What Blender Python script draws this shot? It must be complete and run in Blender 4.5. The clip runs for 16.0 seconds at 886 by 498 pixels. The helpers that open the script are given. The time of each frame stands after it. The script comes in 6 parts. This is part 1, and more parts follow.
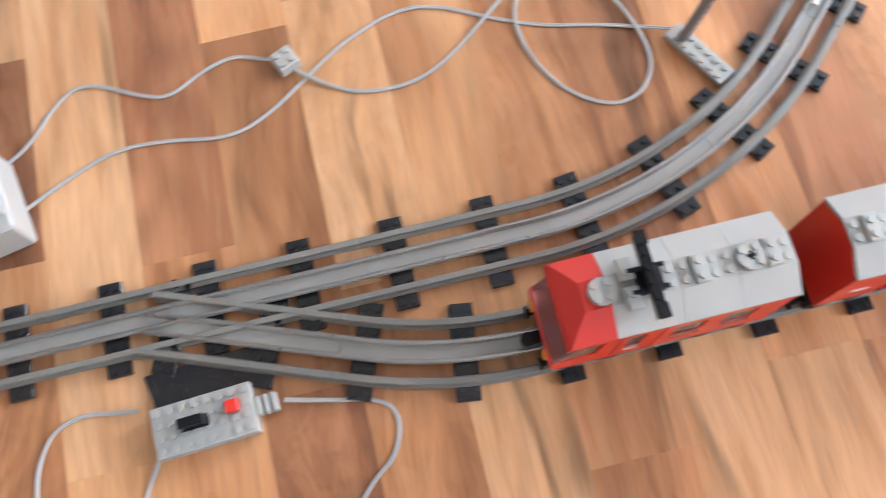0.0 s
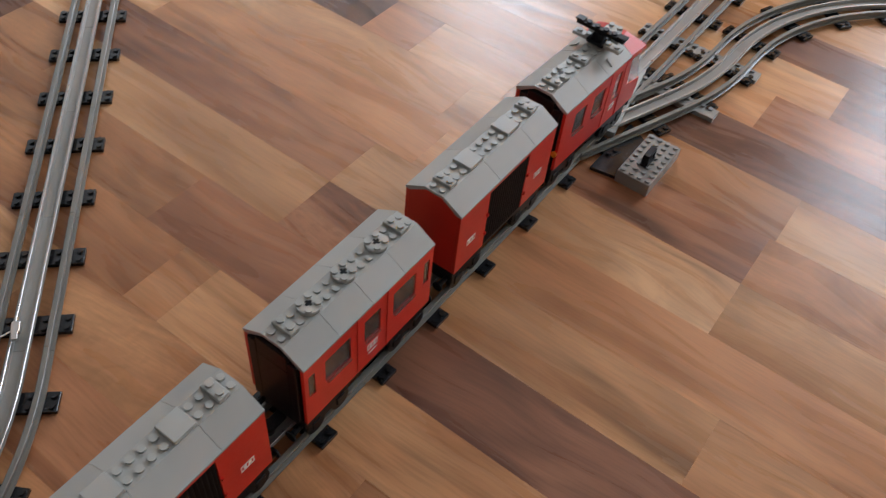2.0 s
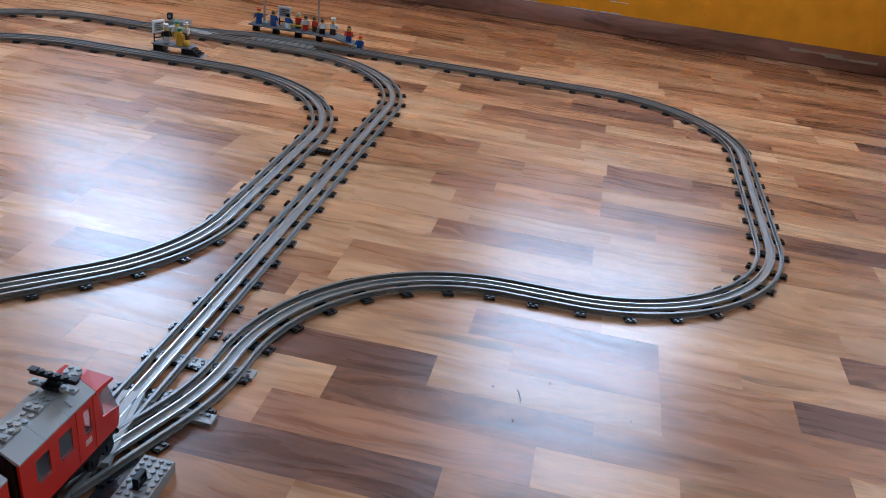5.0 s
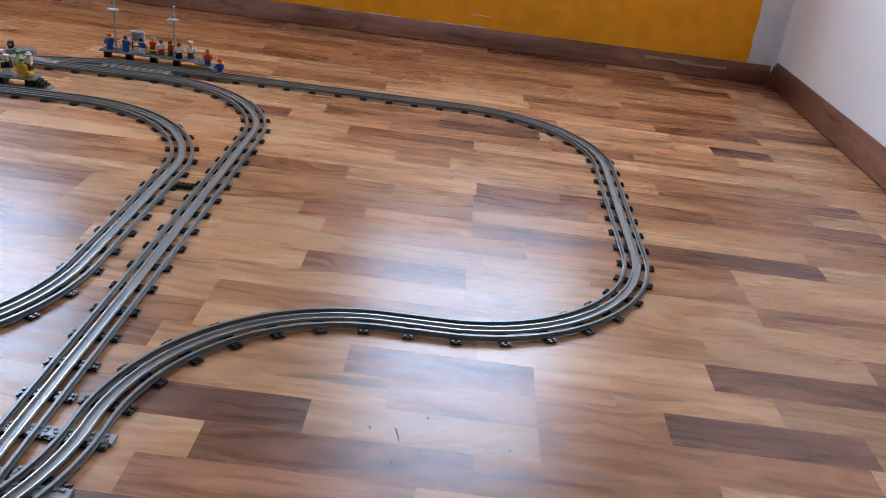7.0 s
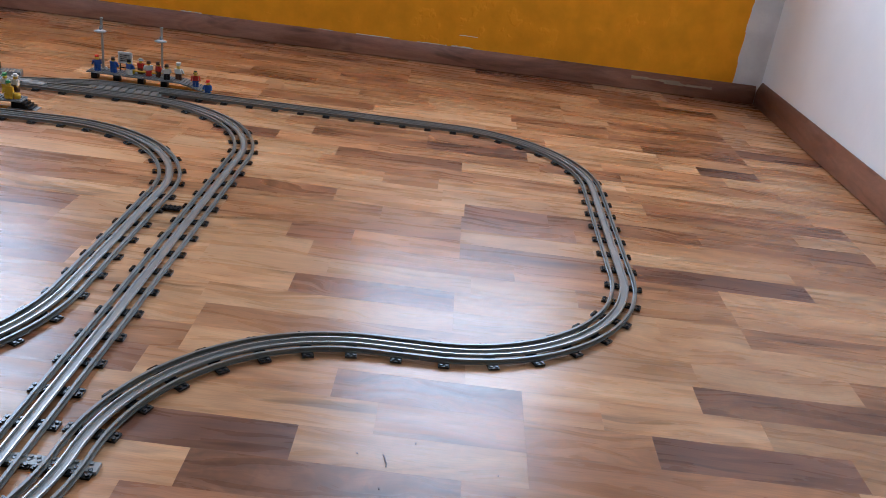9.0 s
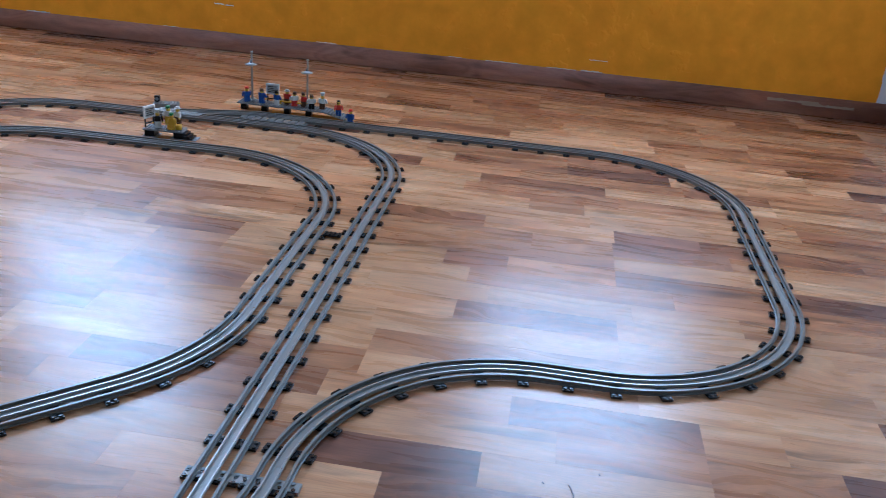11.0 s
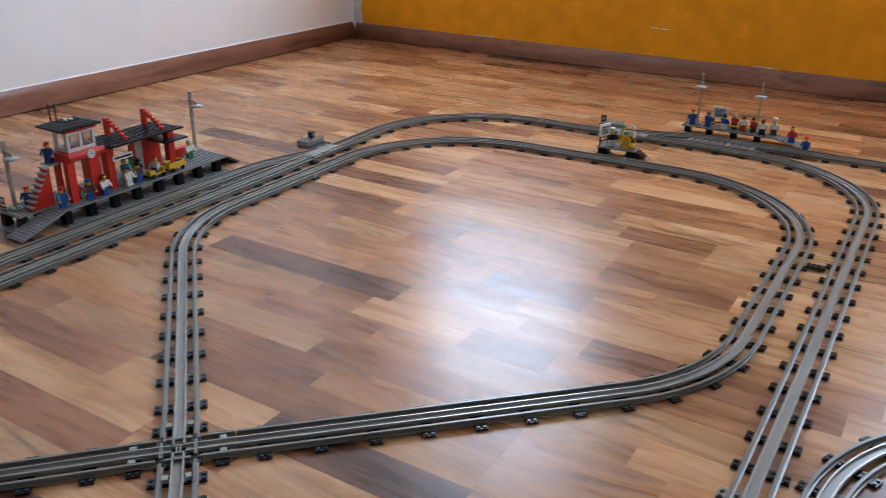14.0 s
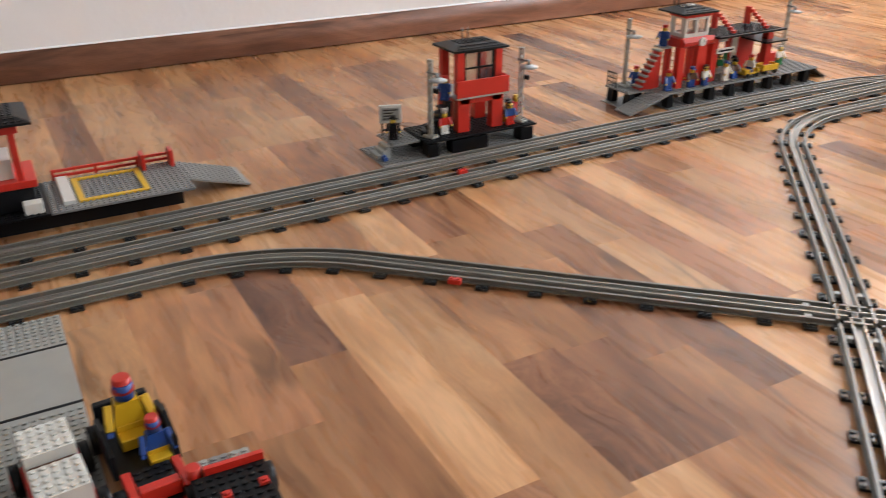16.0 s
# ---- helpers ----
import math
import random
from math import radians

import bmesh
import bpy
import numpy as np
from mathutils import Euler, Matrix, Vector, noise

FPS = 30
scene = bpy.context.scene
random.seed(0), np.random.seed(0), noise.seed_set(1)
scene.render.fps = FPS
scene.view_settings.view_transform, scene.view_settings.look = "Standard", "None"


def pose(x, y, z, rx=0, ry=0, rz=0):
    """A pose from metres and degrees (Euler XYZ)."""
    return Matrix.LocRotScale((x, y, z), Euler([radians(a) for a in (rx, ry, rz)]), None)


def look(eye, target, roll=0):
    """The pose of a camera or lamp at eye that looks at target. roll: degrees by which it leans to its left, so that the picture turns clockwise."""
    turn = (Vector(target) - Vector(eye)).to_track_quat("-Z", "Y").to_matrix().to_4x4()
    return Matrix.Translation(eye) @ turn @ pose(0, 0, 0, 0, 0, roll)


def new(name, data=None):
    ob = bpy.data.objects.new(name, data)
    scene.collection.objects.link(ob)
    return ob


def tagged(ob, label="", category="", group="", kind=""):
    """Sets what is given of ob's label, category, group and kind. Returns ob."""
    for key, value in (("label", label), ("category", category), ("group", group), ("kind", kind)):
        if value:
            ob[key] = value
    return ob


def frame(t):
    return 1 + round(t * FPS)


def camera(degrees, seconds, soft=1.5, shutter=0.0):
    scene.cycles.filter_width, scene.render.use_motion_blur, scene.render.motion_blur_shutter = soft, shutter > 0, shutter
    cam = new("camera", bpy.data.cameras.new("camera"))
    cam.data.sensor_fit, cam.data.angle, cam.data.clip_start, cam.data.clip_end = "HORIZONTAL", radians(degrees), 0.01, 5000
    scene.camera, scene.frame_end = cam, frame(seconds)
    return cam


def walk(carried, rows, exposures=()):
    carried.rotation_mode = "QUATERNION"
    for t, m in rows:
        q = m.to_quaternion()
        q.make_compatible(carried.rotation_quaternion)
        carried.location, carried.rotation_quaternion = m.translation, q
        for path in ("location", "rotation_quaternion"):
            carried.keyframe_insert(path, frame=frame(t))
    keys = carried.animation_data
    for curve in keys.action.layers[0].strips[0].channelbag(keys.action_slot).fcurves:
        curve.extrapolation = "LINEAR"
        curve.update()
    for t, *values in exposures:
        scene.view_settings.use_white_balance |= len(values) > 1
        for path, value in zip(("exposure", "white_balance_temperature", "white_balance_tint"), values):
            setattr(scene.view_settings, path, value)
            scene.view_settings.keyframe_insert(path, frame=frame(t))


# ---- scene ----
cam = camera(55.4, 16.0, soft=0.7, shutter=0.2)
PATH = [
    (0, (0.026, -0.081, 0.542), (-0.569, 0.012, -1.365), -4.8),
    (0.5, (0.059, 0.011, 0.522), (-0.576, 0.456, -1.322), 6.6),
    (1, (0.087, 0.068, 0.508), (-0.615, 0.644, -1.274), 4.4),
    (1.5, (0.115, 0.118, 0.513), (-0.583, 0.996, -1.143), 6.5),
    (2, (0.155, 0.13, 0.521), (-0.525, 1.247, -0.994), 6.6),
    (2.5, (0.197, 0.139, 0.535), (-0.469, 1.441, -0.829), 7.4),
    (3, (0.243, 0.151, 0.548), (-0.316, 1.64, -0.663), 8.9),
    (3.5, (0.292, 0.144, 0.583), (-0.183, 1.757, -0.5), 9.0),
    (4, (0.324, 0.144, 0.593), (-0.096, 1.83, -0.398), 8.6),
    (4.2, (0.333, 0.149, 0.59), (-0.05, 1.855, -0.381), 8.4),
    (6.3, (0.344, 0.205, 0.617), (0.246, 1.986, -0.287), 6.3),
    (6.5, (0.348, 0.21, 0.618), (0.279, 1.994, -0.283), 6.5),
    (7, (0.352, 0.206, 0.623), (0.361, 2.001, -0.259), 7.5),
    (7.5, (0.355, 0.21, 0.628), (0.381, 2.012, -0.238), 7.7),
    (8, (0.357, 0.211, 0.628), (0.392, 2.02, -0.224), 7.7),
    (10.5, (0.295, 0.204, 0.636), (0.249, 2.02, -0.201), 6.5),
    (11, (0.249, 0.195, 0.635), (0.046, 2.008, -0.186), 4.9),
    (11.5, (0.225, 0.19, 0.633), (-0.06, 1.998, -0.174), 4.4),
    (12, (0.187, 0.186, 0.621), (-0.23, 1.969, -0.184), 3.4),
    (12.5, (0.148, 0.172, 0.622), (-0.419, 1.908, -0.193), 2.4),
    (13, (0.094, 0.16, 0.616), (-0.638, 1.83, -0.205), 1.1),
    (13.5, (0.064, 0.15, 0.612), (-0.736, 1.794, -0.198), 1.4),
    (14, (0.028, 0.122, 0.606), (-0.928, 1.687, -0.192), 0.7),
    (14.5, (-0.013, 0.088, 0.595), (-1.137, 1.536, -0.204), 0.1),
    (15, (-0.046, 0.043, 0.583), (-1.328, 1.358, -0.209), -0.2),
    (15.5, (-0.091, -0.037, 0.546), (-1.526, 1.069, -0.299), -0.2),
    (16, (-0.156, -0.143, 0.489), (-1.728, 0.719, -0.398), -0.2),
]
walk(cam, [(t, look(eye, target, roll)) for t, eye, target, roll in PATH], exposures=[(0, 1.66, 6200, 14), (0.5, 1.36, 6600, 13), (1, 1.12, 6700, 14), (1.5, 0.72, 6500, 14), (2, 0.15, 6600, 13), (2.5, -0.15, 6300, 13), (3, -0.2, 6500, 13), (4, -0.05, 5150, 9), (6.5, -0.17, 5350, 11), (7, -0.13, 5400, 11), (8, -0.13, 5500, 11), (10.5, -0.12, 5300, 10), (11, -0.12, 4600, 7), (11.5, -0.1, 4600, 7), (12.5, -0.1, 5600, 10), (13, -0.12, 6200, 11), (13.5, -0.14, 6200, 11), (14, -0.1, 5800, 10), (14.5, 0.0, 5700, 10), (15, 0.0, 5600, 9), (15.5, 0.0, 6000, 11), (16, 0.65, 7000, 13)])

# ---- light ----
world = bpy.data.worlds.new("world")
scene.world = world
world.use_nodes = True
wn = world.node_tree.nodes
sky = wn.new("ShaderNodeTexSky")
sky.sky_type, sky.sun_disc = "NISHITA", False
sky.sun_elevation, sky.sun_rotation = radians(38), radians(200)
world.node_tree.links.new(sky.outputs["Color"], wn["Background"].inputs["Color"])
wn["Background"].inputs["Strength"].default_value = 0.15

sun = new("sun", bpy.data.lights.new("sun", "SUN"))
sun.data.energy, sun.data.angle, sun.data.color = 2.0, radians(0.6), (1.0, 0.96, 0.9)
sun.matrix_world = look((0, -4, 4), (0, 0, 0))

# room, in metres: inner faces of the skirting, the wall stands behind it
XL, XR, YF, YB, ZC = -2.175, 1.355, 3.0, -1.5, 2.45
SK = 0.016
WINDOWS = [(-1.94, -1.09), (0.05, 0.93)]
WZ0, WZ1 = 0.82, 2.15
for x0, x1 in WINDOWS:
    lamp = new("window_daylight", bpy.data.lights.new("window_daylight", "AREA"))
    lamp.data.shape, lamp.data.size, lamp.data.size_y = "RECTANGLE", x1 - x0 - 0.1, WZ1 - WZ0 - 0.1
    lamp.data.energy, lamp.data.color = 49.0, (0.705, 0.845, 1.0)
    lamp.matrix_world = look(((x0 + x1) / 2, YF + SK + 0.16, (WZ0 + WZ1) / 2), ((x0 + x1) / 2, 0, (WZ0 + WZ1) / 2))


# ---- materials ----
def nodes_of(name):
    m = bpy.data.materials.new(name)
    m.use_nodes = True
    nt = m.node_tree
    return m, nt, nt.nodes["Principled BSDF"]


def plastic(name, col, rough=0.32, vary=0.12, spec=0.5, trans=0.0):
    """Moulded plastic, with scuffs and a slight unevenness of tone."""
    m, nt, p = nodes_of(name)
    n, ln = nt.nodes, nt.links.new
    geo = n.new("ShaderNodeNewGeometry")
    big, fine = n.new("ShaderNodeTexNoise"), n.new("ShaderNodeTexNoise")
    big.inputs["Scale"].default_value, fine.inputs["Scale"].default_value = 35.0, 420.0
    fine.inputs["Detail"].default_value = 4.0
    for t in (big, fine):
        ln(geo.outputs["Position"], t.inputs["Vector"])
    info = n.new("ShaderNodeObjectInfo")
    add = n.new("ShaderNodeMath")
    add.operation = "ADD"
    ln(big.outputs["Fac"], add.inputs[0])
    ln(info.outputs["Random"], add.inputs[1])
    ramp = n.new("ShaderNodeMapRange")
    ramp.inputs["From Min"].default_value, ramp.inputs["From Max"].default_value = 0.2, 1.7
    ramp.inputs["To Min"].default_value, ramp.inputs["To Max"].default_value = 1 - vary, 1 + vary
    ln(add.outputs[0], ramp.inputs["Value"])
    mul = n.new("ShaderNodeVectorMath")
    mul.operation = "SCALE"
    mul.inputs[0].default_value = col
    ln(ramp.outputs["Result"], mul.inputs["Scale"])
    ln(mul.outputs["Vector"], p.inputs["Base Color"])
    rr = n.new("ShaderNodeMapRange")
    rr.inputs["To Min"].default_value, rr.inputs["To Max"].default_value = rough - 0.06, rough + 0.14
    ln(fine.outputs["Fac"], rr.inputs["Value"])
    ln(rr.outputs["Result"], p.inputs["Roughness"])
    p.inputs["Transmission Weight"].default_value = trans
    p.inputs["Specular IOR Level"].default_value = spec
    return m


def metal(name, col, rough=0.25):
    m, nt, p = nodes_of(name)
    n, ln = nt.nodes, nt.links.new
    fine = n.new("ShaderNodeTexNoise")
    fine.inputs["Scale"].default_value = 260.0
    geo = n.new("ShaderNodeNewGeometry")
    ln(geo.outputs["Position"], fine.inputs["Vector"])
    rr = n.new("ShaderNodeMapRange")
    rr.inputs["To Min"].default_value, rr.inputs["To Max"].default_value = rough - 0.08, rough + 0.15
    ln(fine.outputs["Fac"], rr.inputs["Value"])
    ln(rr.outputs["Result"], p.inputs["Roughness"])
    p.inputs["Base Color"].default_value, p.inputs["Metallic"].default_value = (*col, 1), 1.0
    return m


# laminate: rows of strips, three rows to a board
ROW, Y0 = 0.064, 0.961 - 0.064 * 55
BOARD_L, BOARD_END, BOARD_STEP, BOARD_ROW = 1.285, 0.497, 0.459, 55


def wood(name, cols, rough=0.275, grain=1.0, figure=1.0, tilt=0.0):
    """Printed wood: wandering streaks along x, swirls, dark veins and pores; each strip takes another stretch of it."""
    m, nt, p = nodes_of(name)
    n, ln = nt.nodes, nt.links.new

    def calc(op, a, b=None, c=None):
        q = n.new("ShaderNodeMath")
        q.operation = op
        for k, v in enumerate((a, b, c)):
            if v is None:
                continue
            if isinstance(v, (int, float)):
                q.inputs[k].default_value = v
            else:
                ln(v, q.inputs[k])
        return q.outputs[0]

    def remap(v, a, b, c, d):
        q = n.new("ShaderNodeMapRange")
        q.interpolation_type = "SMOOTHSTEP"
        for k, w in zip(("From Min", "From Max", "To Min", "To Max"), (a, b, c, d)):
            q.inputs[k].default_value = w
        ln(v, q.inputs["Value"])
        return q.outputs["Result"]

    geo, info, at = n.new("ShaderNodeNewGeometry"), n.new("ShaderNodeObjectInfo"), n.new("ShaderNodeTexCoord")
    rnd = calc("ADD", info.outputs["Random"], geo.outputs["Random Per Island"])
    tone = calc("FRACT", calc("MULTIPLY", rnd, 7.13))
    tone2 = calc("FRACT", calc("MULTIPLY", rnd, 3.71))
    shift = n.new("ShaderNodeVectorMath")
    ln(at.outputs["Object"], shift.inputs[0])
    ln(calc("MULTIPLY", rnd, 37.0), shift.inputs[1])

    def noise(vec, sx, sy, scale, detail, dist=0.0):
        mp = n.new("ShaderNodeMapping")
        mp.inputs["Scale"].default_value = (sx, sy, sy)
        ln(vec, mp.inputs["Vector"])
        t = n.new("ShaderNodeTexNoise")
        t.inputs["Scale"].default_value, t.inputs["Detail"].default_value = scale, detail
        t.inputs["Distortion"].default_value = dist
        ln(mp.outputs["Vector"], t.inputs["Vector"])
        return t

    # wander of the grain across the strip, stronger in some strips
    drift = noise(shift.outputs["Vector"], 1.0, 1.8, 4.2, 2.0)
    amount = calc("MULTIPLY", remap(tone2, 0.30, 1.0, 0.020, 0.105), figure)
    comb = n.new("ShaderNodeCombineXYZ")
    ln(calc("MULTIPLY", calc("SUBTRACT", drift.outputs["Fac"], 0.5), amount), comb.inputs["Y"])
    warped = n.new("ShaderNodeVectorMath")
    ln(shift.outputs["Vector"], warped.inputs[0])
    ln(comb.outputs["Vector"], warped.inputs[1])
    wv = warped.outputs["Vector"]
    broad = noise(wv, 1.0, 4.6, 2.9, 2.0, 0.7).outputs["Fac"]
    streak = noise(wv, 1.0, 9.0, 6.0, 5.0, 0.5).outputs["Fac"]
    pore = noise(wv, 1.0, 16.0, 34.0, 4.0).outputs["Fac"]
    mix = calc("MULTIPLY_ADD", streak, 0.34, calc("MULTIPLY", broad, 0.66))
    ramp = n.new("ShaderNodeValToRGB")
    ramp.color_ramp.elements[0].position, ramp.color_ramp.elements[1].position = 0.35, 0.65
    ramp.color_ramp.elements[0].color, ramp.color_ramp.elements[1].color = (*cols[0], 1), (*cols[2], 1)
    mid = ramp.color_ramp.elements.new(0.50)
    mid.color = (*cols[1], 1)
    ln(mix, ramp.inputs["Fac"])
    # year rings: level lines of a slow noise, drawn out along the strip, in patches
    slow = noise(wv, 1.0, 4.6, 2.6, 1.0, 0.3).outputs["Fac"]
    saw = calc("FRACT", calc("MULTIPLY", slow, 11.0))
    ring = calc("MULTIPLY", remap(saw, 0.0, 0.6, 0.0, 1.0), remap(saw, 0.6, 1.0, 1.0, 0.0))
    patch = remap(noise(shift.outputs["Vector"], 1.0, 1.8, 6.0, 2.0, 0.5).outputs["Fac"], 0.40, 0.62, 0.25, 1.0)
    rings = calc("MULTIPLY", calc("MULTIPLY", ring, patch), 0.21 * figure)
    # dark heartwood that runs out along the strip
    vein = noise(wv, 1.0, 9.0, 3.2, 2.0, 0.8).outputs["Fac"]
    heart = calc("MULTIPLY", remap(vein, 0.57, 0.72, 0.0, 0.48), patch)
    level = calc("MULTIPLY", remap(tone, 0.0, 1.0, 0.86, 1.15), calc("SUBTRACT", 1.07, rings))
    level = calc("MULTIPLY", level, calc("SUBTRACT", 1.0, heart))
    # cloudy burl in some of the strips
    burl = noise(wv, 1.0, 1.7, 38.0, 3.0, 1.6).outputs["Fac"]
    burl = calc("MULTIPLY", remap(burl, 0.40, 0.62, 0.26 * (figure - 0.75), -0.03), remap(tone2, 0.62, 0.80, 0.06, 1.0))
    level = calc("MULTIPLY", level, calc("SUBTRACT", 1.0, burl))
    level = calc("MULTIPLY", level, remap(pore, 0.36, 0.58, 0.90, 1.03))
    fin = n.new("ShaderNodeVectorMath")
    fin.operation = "SCALE"
    ln(ramp.outputs["Color"], fin.inputs[0])
    ln(level, fin.inputs["Scale"])
    ln(fin.outputs["Vector"], p.inputs["Base Color"])
    p.inputs["Specular IOR Level"].default_value = 0.315
    ln(remap(streak, 0.2, 0.8, rough - 0.04, rough + 0.06), p.inputs["Roughness"])
    bump = n.new("ShaderNodeBump")
    bump.inputs["Strength"].default_value, bump.inputs["Distance"].default_value = 0.05 * grain, 0.001
    ln(pore, bump.inputs["Height"])
    if tilt:
        # each board of three rows lies a trace out of level
        pos, board = n.new("ShaderNodeSeparateXYZ"), n.new("ShaderNodeCombineXYZ")
        ln(geo.outputs["Position"], pos.inputs[0])
        course = calc("FLOOR", calc("DIVIDE", calc("SUBTRACT", pos.outputs["Y"], Y0 + ROW * BOARD_ROW), 3 * ROW))
        ln(course, board.inputs["Y"])
        ln(calc("FLOOR", calc("DIVIDE", calc("ADD", pos.outputs["X"], calc("MULTIPLY_ADD", course, BOARD_STEP, -BOARD_END)), BOARD_L)), board.inputs["X"])
        wn2 = n.new("ShaderNodeTexWhiteNoise")
        wn2.noise_dimensions = "2D"
        ln(board.outputs["Vector"], wn2.inputs["Vector"])
        off, more = n.new("ShaderNodeVectorMath"), n.new("ShaderNodeVectorMath")
        off.operation, more.operation = "MULTIPLY_ADD", "ADD"
        ln(wn2.outputs["Color"], off.inputs[0])
        off.inputs[1].default_value, off.inputs[2].default_value = (tilt, 2 * tilt, 0), (-tilt / 2, -tilt, 0)
        ln(bump.outputs["Normal"], more.inputs[0])
        ln(off.outputs["Vector"], more.inputs[1])
        ln(more.outputs["Vector"], p.inputs["Normal"])
    else:
        ln(bump.outputs["Normal"], p.inputs["Normal"])
    return m


def plaster(name, col, col2=None, lim=(-9, 9), relief=1.0):
    """Painted plaster, roller texture and scuffs; col2 outside the limits in x."""
    m, nt, p = nodes_of(name)
    n, ln = nt.nodes, nt.links.new
    geo = n.new("ShaderNodeNewGeometry")
    big, fine, lump = (n.new("ShaderNodeTexNoise") for _ in range(3))
    for t, s, d in ((big, 2.2, 3.0), (fine, 60.0, 4.0), (lump, 16.0, 5.0)):
        t.inputs["Scale"].default_value, t.inputs["Detail"].default_value = s, d
        ln(geo.outputs["Position"], t.inputs["Vector"])
    lv = n.new("ShaderNodeMapRange")
    lv.inputs["To Min"].default_value, lv.inputs["To Max"].default_value = 0.86, 1.1
    ln(big.outputs["Fac"], lv.inputs["Value"])
    sc = n.new("ShaderNodeVectorMath")
    sc.operation = "SCALE"
    mottle, both_levels = n.new("ShaderNodeMapRange"), n.new("ShaderNodeMath")
    mottle.inputs["From Min"].default_value, mottle.inputs["From Max"].default_value = 0.34, 0.66
    mottle.inputs["To Min"].default_value, mottle.inputs["To Max"].default_value = 1 - 0.07 * relief, 1 + 0.03 * relief
    ln(lump.outputs["Fac"], mottle.inputs["Value"])
    both_levels.operation = "MULTIPLY"
    ln(lv.outputs["Result"], both_levels.inputs[0])
    ln(mottle.outputs["Result"], both_levels.inputs[1])
    ln(both_levels.outputs[0], sc.inputs["Scale"])
    if col2:
        sep, wob = n.new("ShaderNodeSeparateXYZ"), n.new("ShaderNodeMath")
        ln(geo.outputs["Position"], sep.inputs[0])
        wob.operation = "MULTIPLY_ADD"
        wob.inputs[1].default_value = 0.03
        ln(lump.outputs["Fac"], wob.inputs[0])
        ln(sep.outputs["X"], wob.inputs[2])
        lo, hi, both = (n.new("ShaderNodeMath") for _ in range(3))
        lo.operation, hi.operation, both.operation = "LESS_THAN", "GREATER_THAN", "MAXIMUM"
        lo.inputs[1].default_value, hi.inputs[1].default_value = lim
        for b in (lo, hi):
            ln(wob.outputs[0], b.inputs[0])
        ln(lo.outputs[0], both.inputs[0])
        ln(hi.outputs[0], both.inputs[1])
        mx = n.new("ShaderNodeMix")
        mx.data_type = "RGBA"
        mx.inputs["A"].default_value, mx.inputs["B"].default_value = (*col, 1), (*col2, 1)
        ln(both.outputs[0], mx.inputs["Factor"])
        ln(mx.outputs["Result"], sc.inputs[0])
    else:
        sc.inputs[0].default_value = col
    ln(sc.outputs["Vector"], p.inputs["Base Color"])
    p.inputs["Roughness"].default_value, p.inputs["Specular IOR Level"].default_value = 0.8, 0.2
    add = n.new("ShaderNodeMath")
    add.operation = "MULTIPLY_ADD"
    add.inputs[1].default_value = 2.2 * relief
    flake = n.new("ShaderNodeMapRange")
    flake.inputs["From Min"].default_value, flake.inputs["From Max"].default_value = 0.60, 0.66
    ln(lump.outputs["Fac"], flake.inputs["Value"])
    ln(flake.outputs["Result"], add.inputs[0])
    ln(fine.outputs["Fac"], add.inputs[2])
    bump = n.new("ShaderNodeBump")
    bump.inputs["Strength"].default_value, bump.inputs["Distance"].default_value = 0.20 + 0.25 * max(0.0, relief - 1.0), 0.003
    ln(add.outputs[0], bump.inputs["Height"])
    ln(bump.outputs["Normal"], p.inputs["Normal"])
    return m


RED = plastic("red_plastic", (0.58, 0.026, 0.014))
BED = plastic("worn_grey_plastic", (0.255, 0.246, 0.220), 0.29, spec=0.75)
GREY = plastic("light_grey_plastic", (0.36, 0.358, 0.325), 0.38)
RAIL = plastic("rail_grey_plastic", (0.160, 0.150, 0.127), 0.28, spec=0.7)
DGREY = plastic("dark_grey_plastic", (0.014, 0.014, 0.015), 0.20, spec=0.5)
MGREY = plastic("mid_grey_plastic", (0.225, 0.225, 0.218), 0.36)
BLACK = plastic("black_plastic", (0.006, 0.006, 0.007), 0.34, spec=0.22)
DOORBLACK = plastic("dull_black_plastic", (0.004, 0.004, 0.0045), 0.55, spec=0.12)
STONE = plastic("weathered_grey_plastic", (0.36, 0.335, 0.285), 0.4)
PALE = plastic("pale_grey_plastic", (0.52, 0.54, 0.54), 0.34)
WHITE = plastic("white_plastic", (0.72, 0.70, 0.64), 0.34)
YELLOW = plastic("yellow_plastic", (0.72, 0.42, 0.02), 0.32)
BLUE = plastic("blue_plastic", (0.014, 0.068, 0.28), 0.32)
GREEN = plastic("green_plastic", (0.02, 0.20, 0.06), 0.32)
BROWN = plastic("brown_plastic", (0.09, 0.035, 0.015), 0.35)
ORANGE = plastic("amber_plastic", (0.75, 0.28, 0.02), 0.25)
SKIN = plastic("figure_yellow_plastic", (0.75, 0.50, 0.06), 0.32)
STEEL = metal("nickel_strip", (0.36, 0.35, 0.33), 0.28)
CABLE = plastic("grey_cable_sheath", (0.36, 0.35, 0.33), 0.3)
TIN = metal("plug_metal", (0.65, 0.62, 0.58), 0.3)
GLASS = plastic("clear_plastic", (0.62, 0.60, 0.58), 0.08, 0.02, trans=0.95)
WALLWHITE = plaster("white_wall_paint", (0.90, 0.90, 0.89), relief=0.15)
WALLYELLOW = plaster("yellow_wall_paint", (0.96, 0.385, 0.006), (0.84, 0.81, 0.78), (-2.13, 1.29), relief=1.4)
SCUFF = plaster("scuffed_paint", (0.70, 0.69, 0.68))
# assumed tones for the unseen ceiling and south wall, lowered to limit bounced light
CEIL = plaster("bounce_cut_ceiling_tone", (0.55, 0.54, 0.52))
WALLBACK = plaster("bounce_cut_wall_tone", (0.30, 0.27, 0.24))
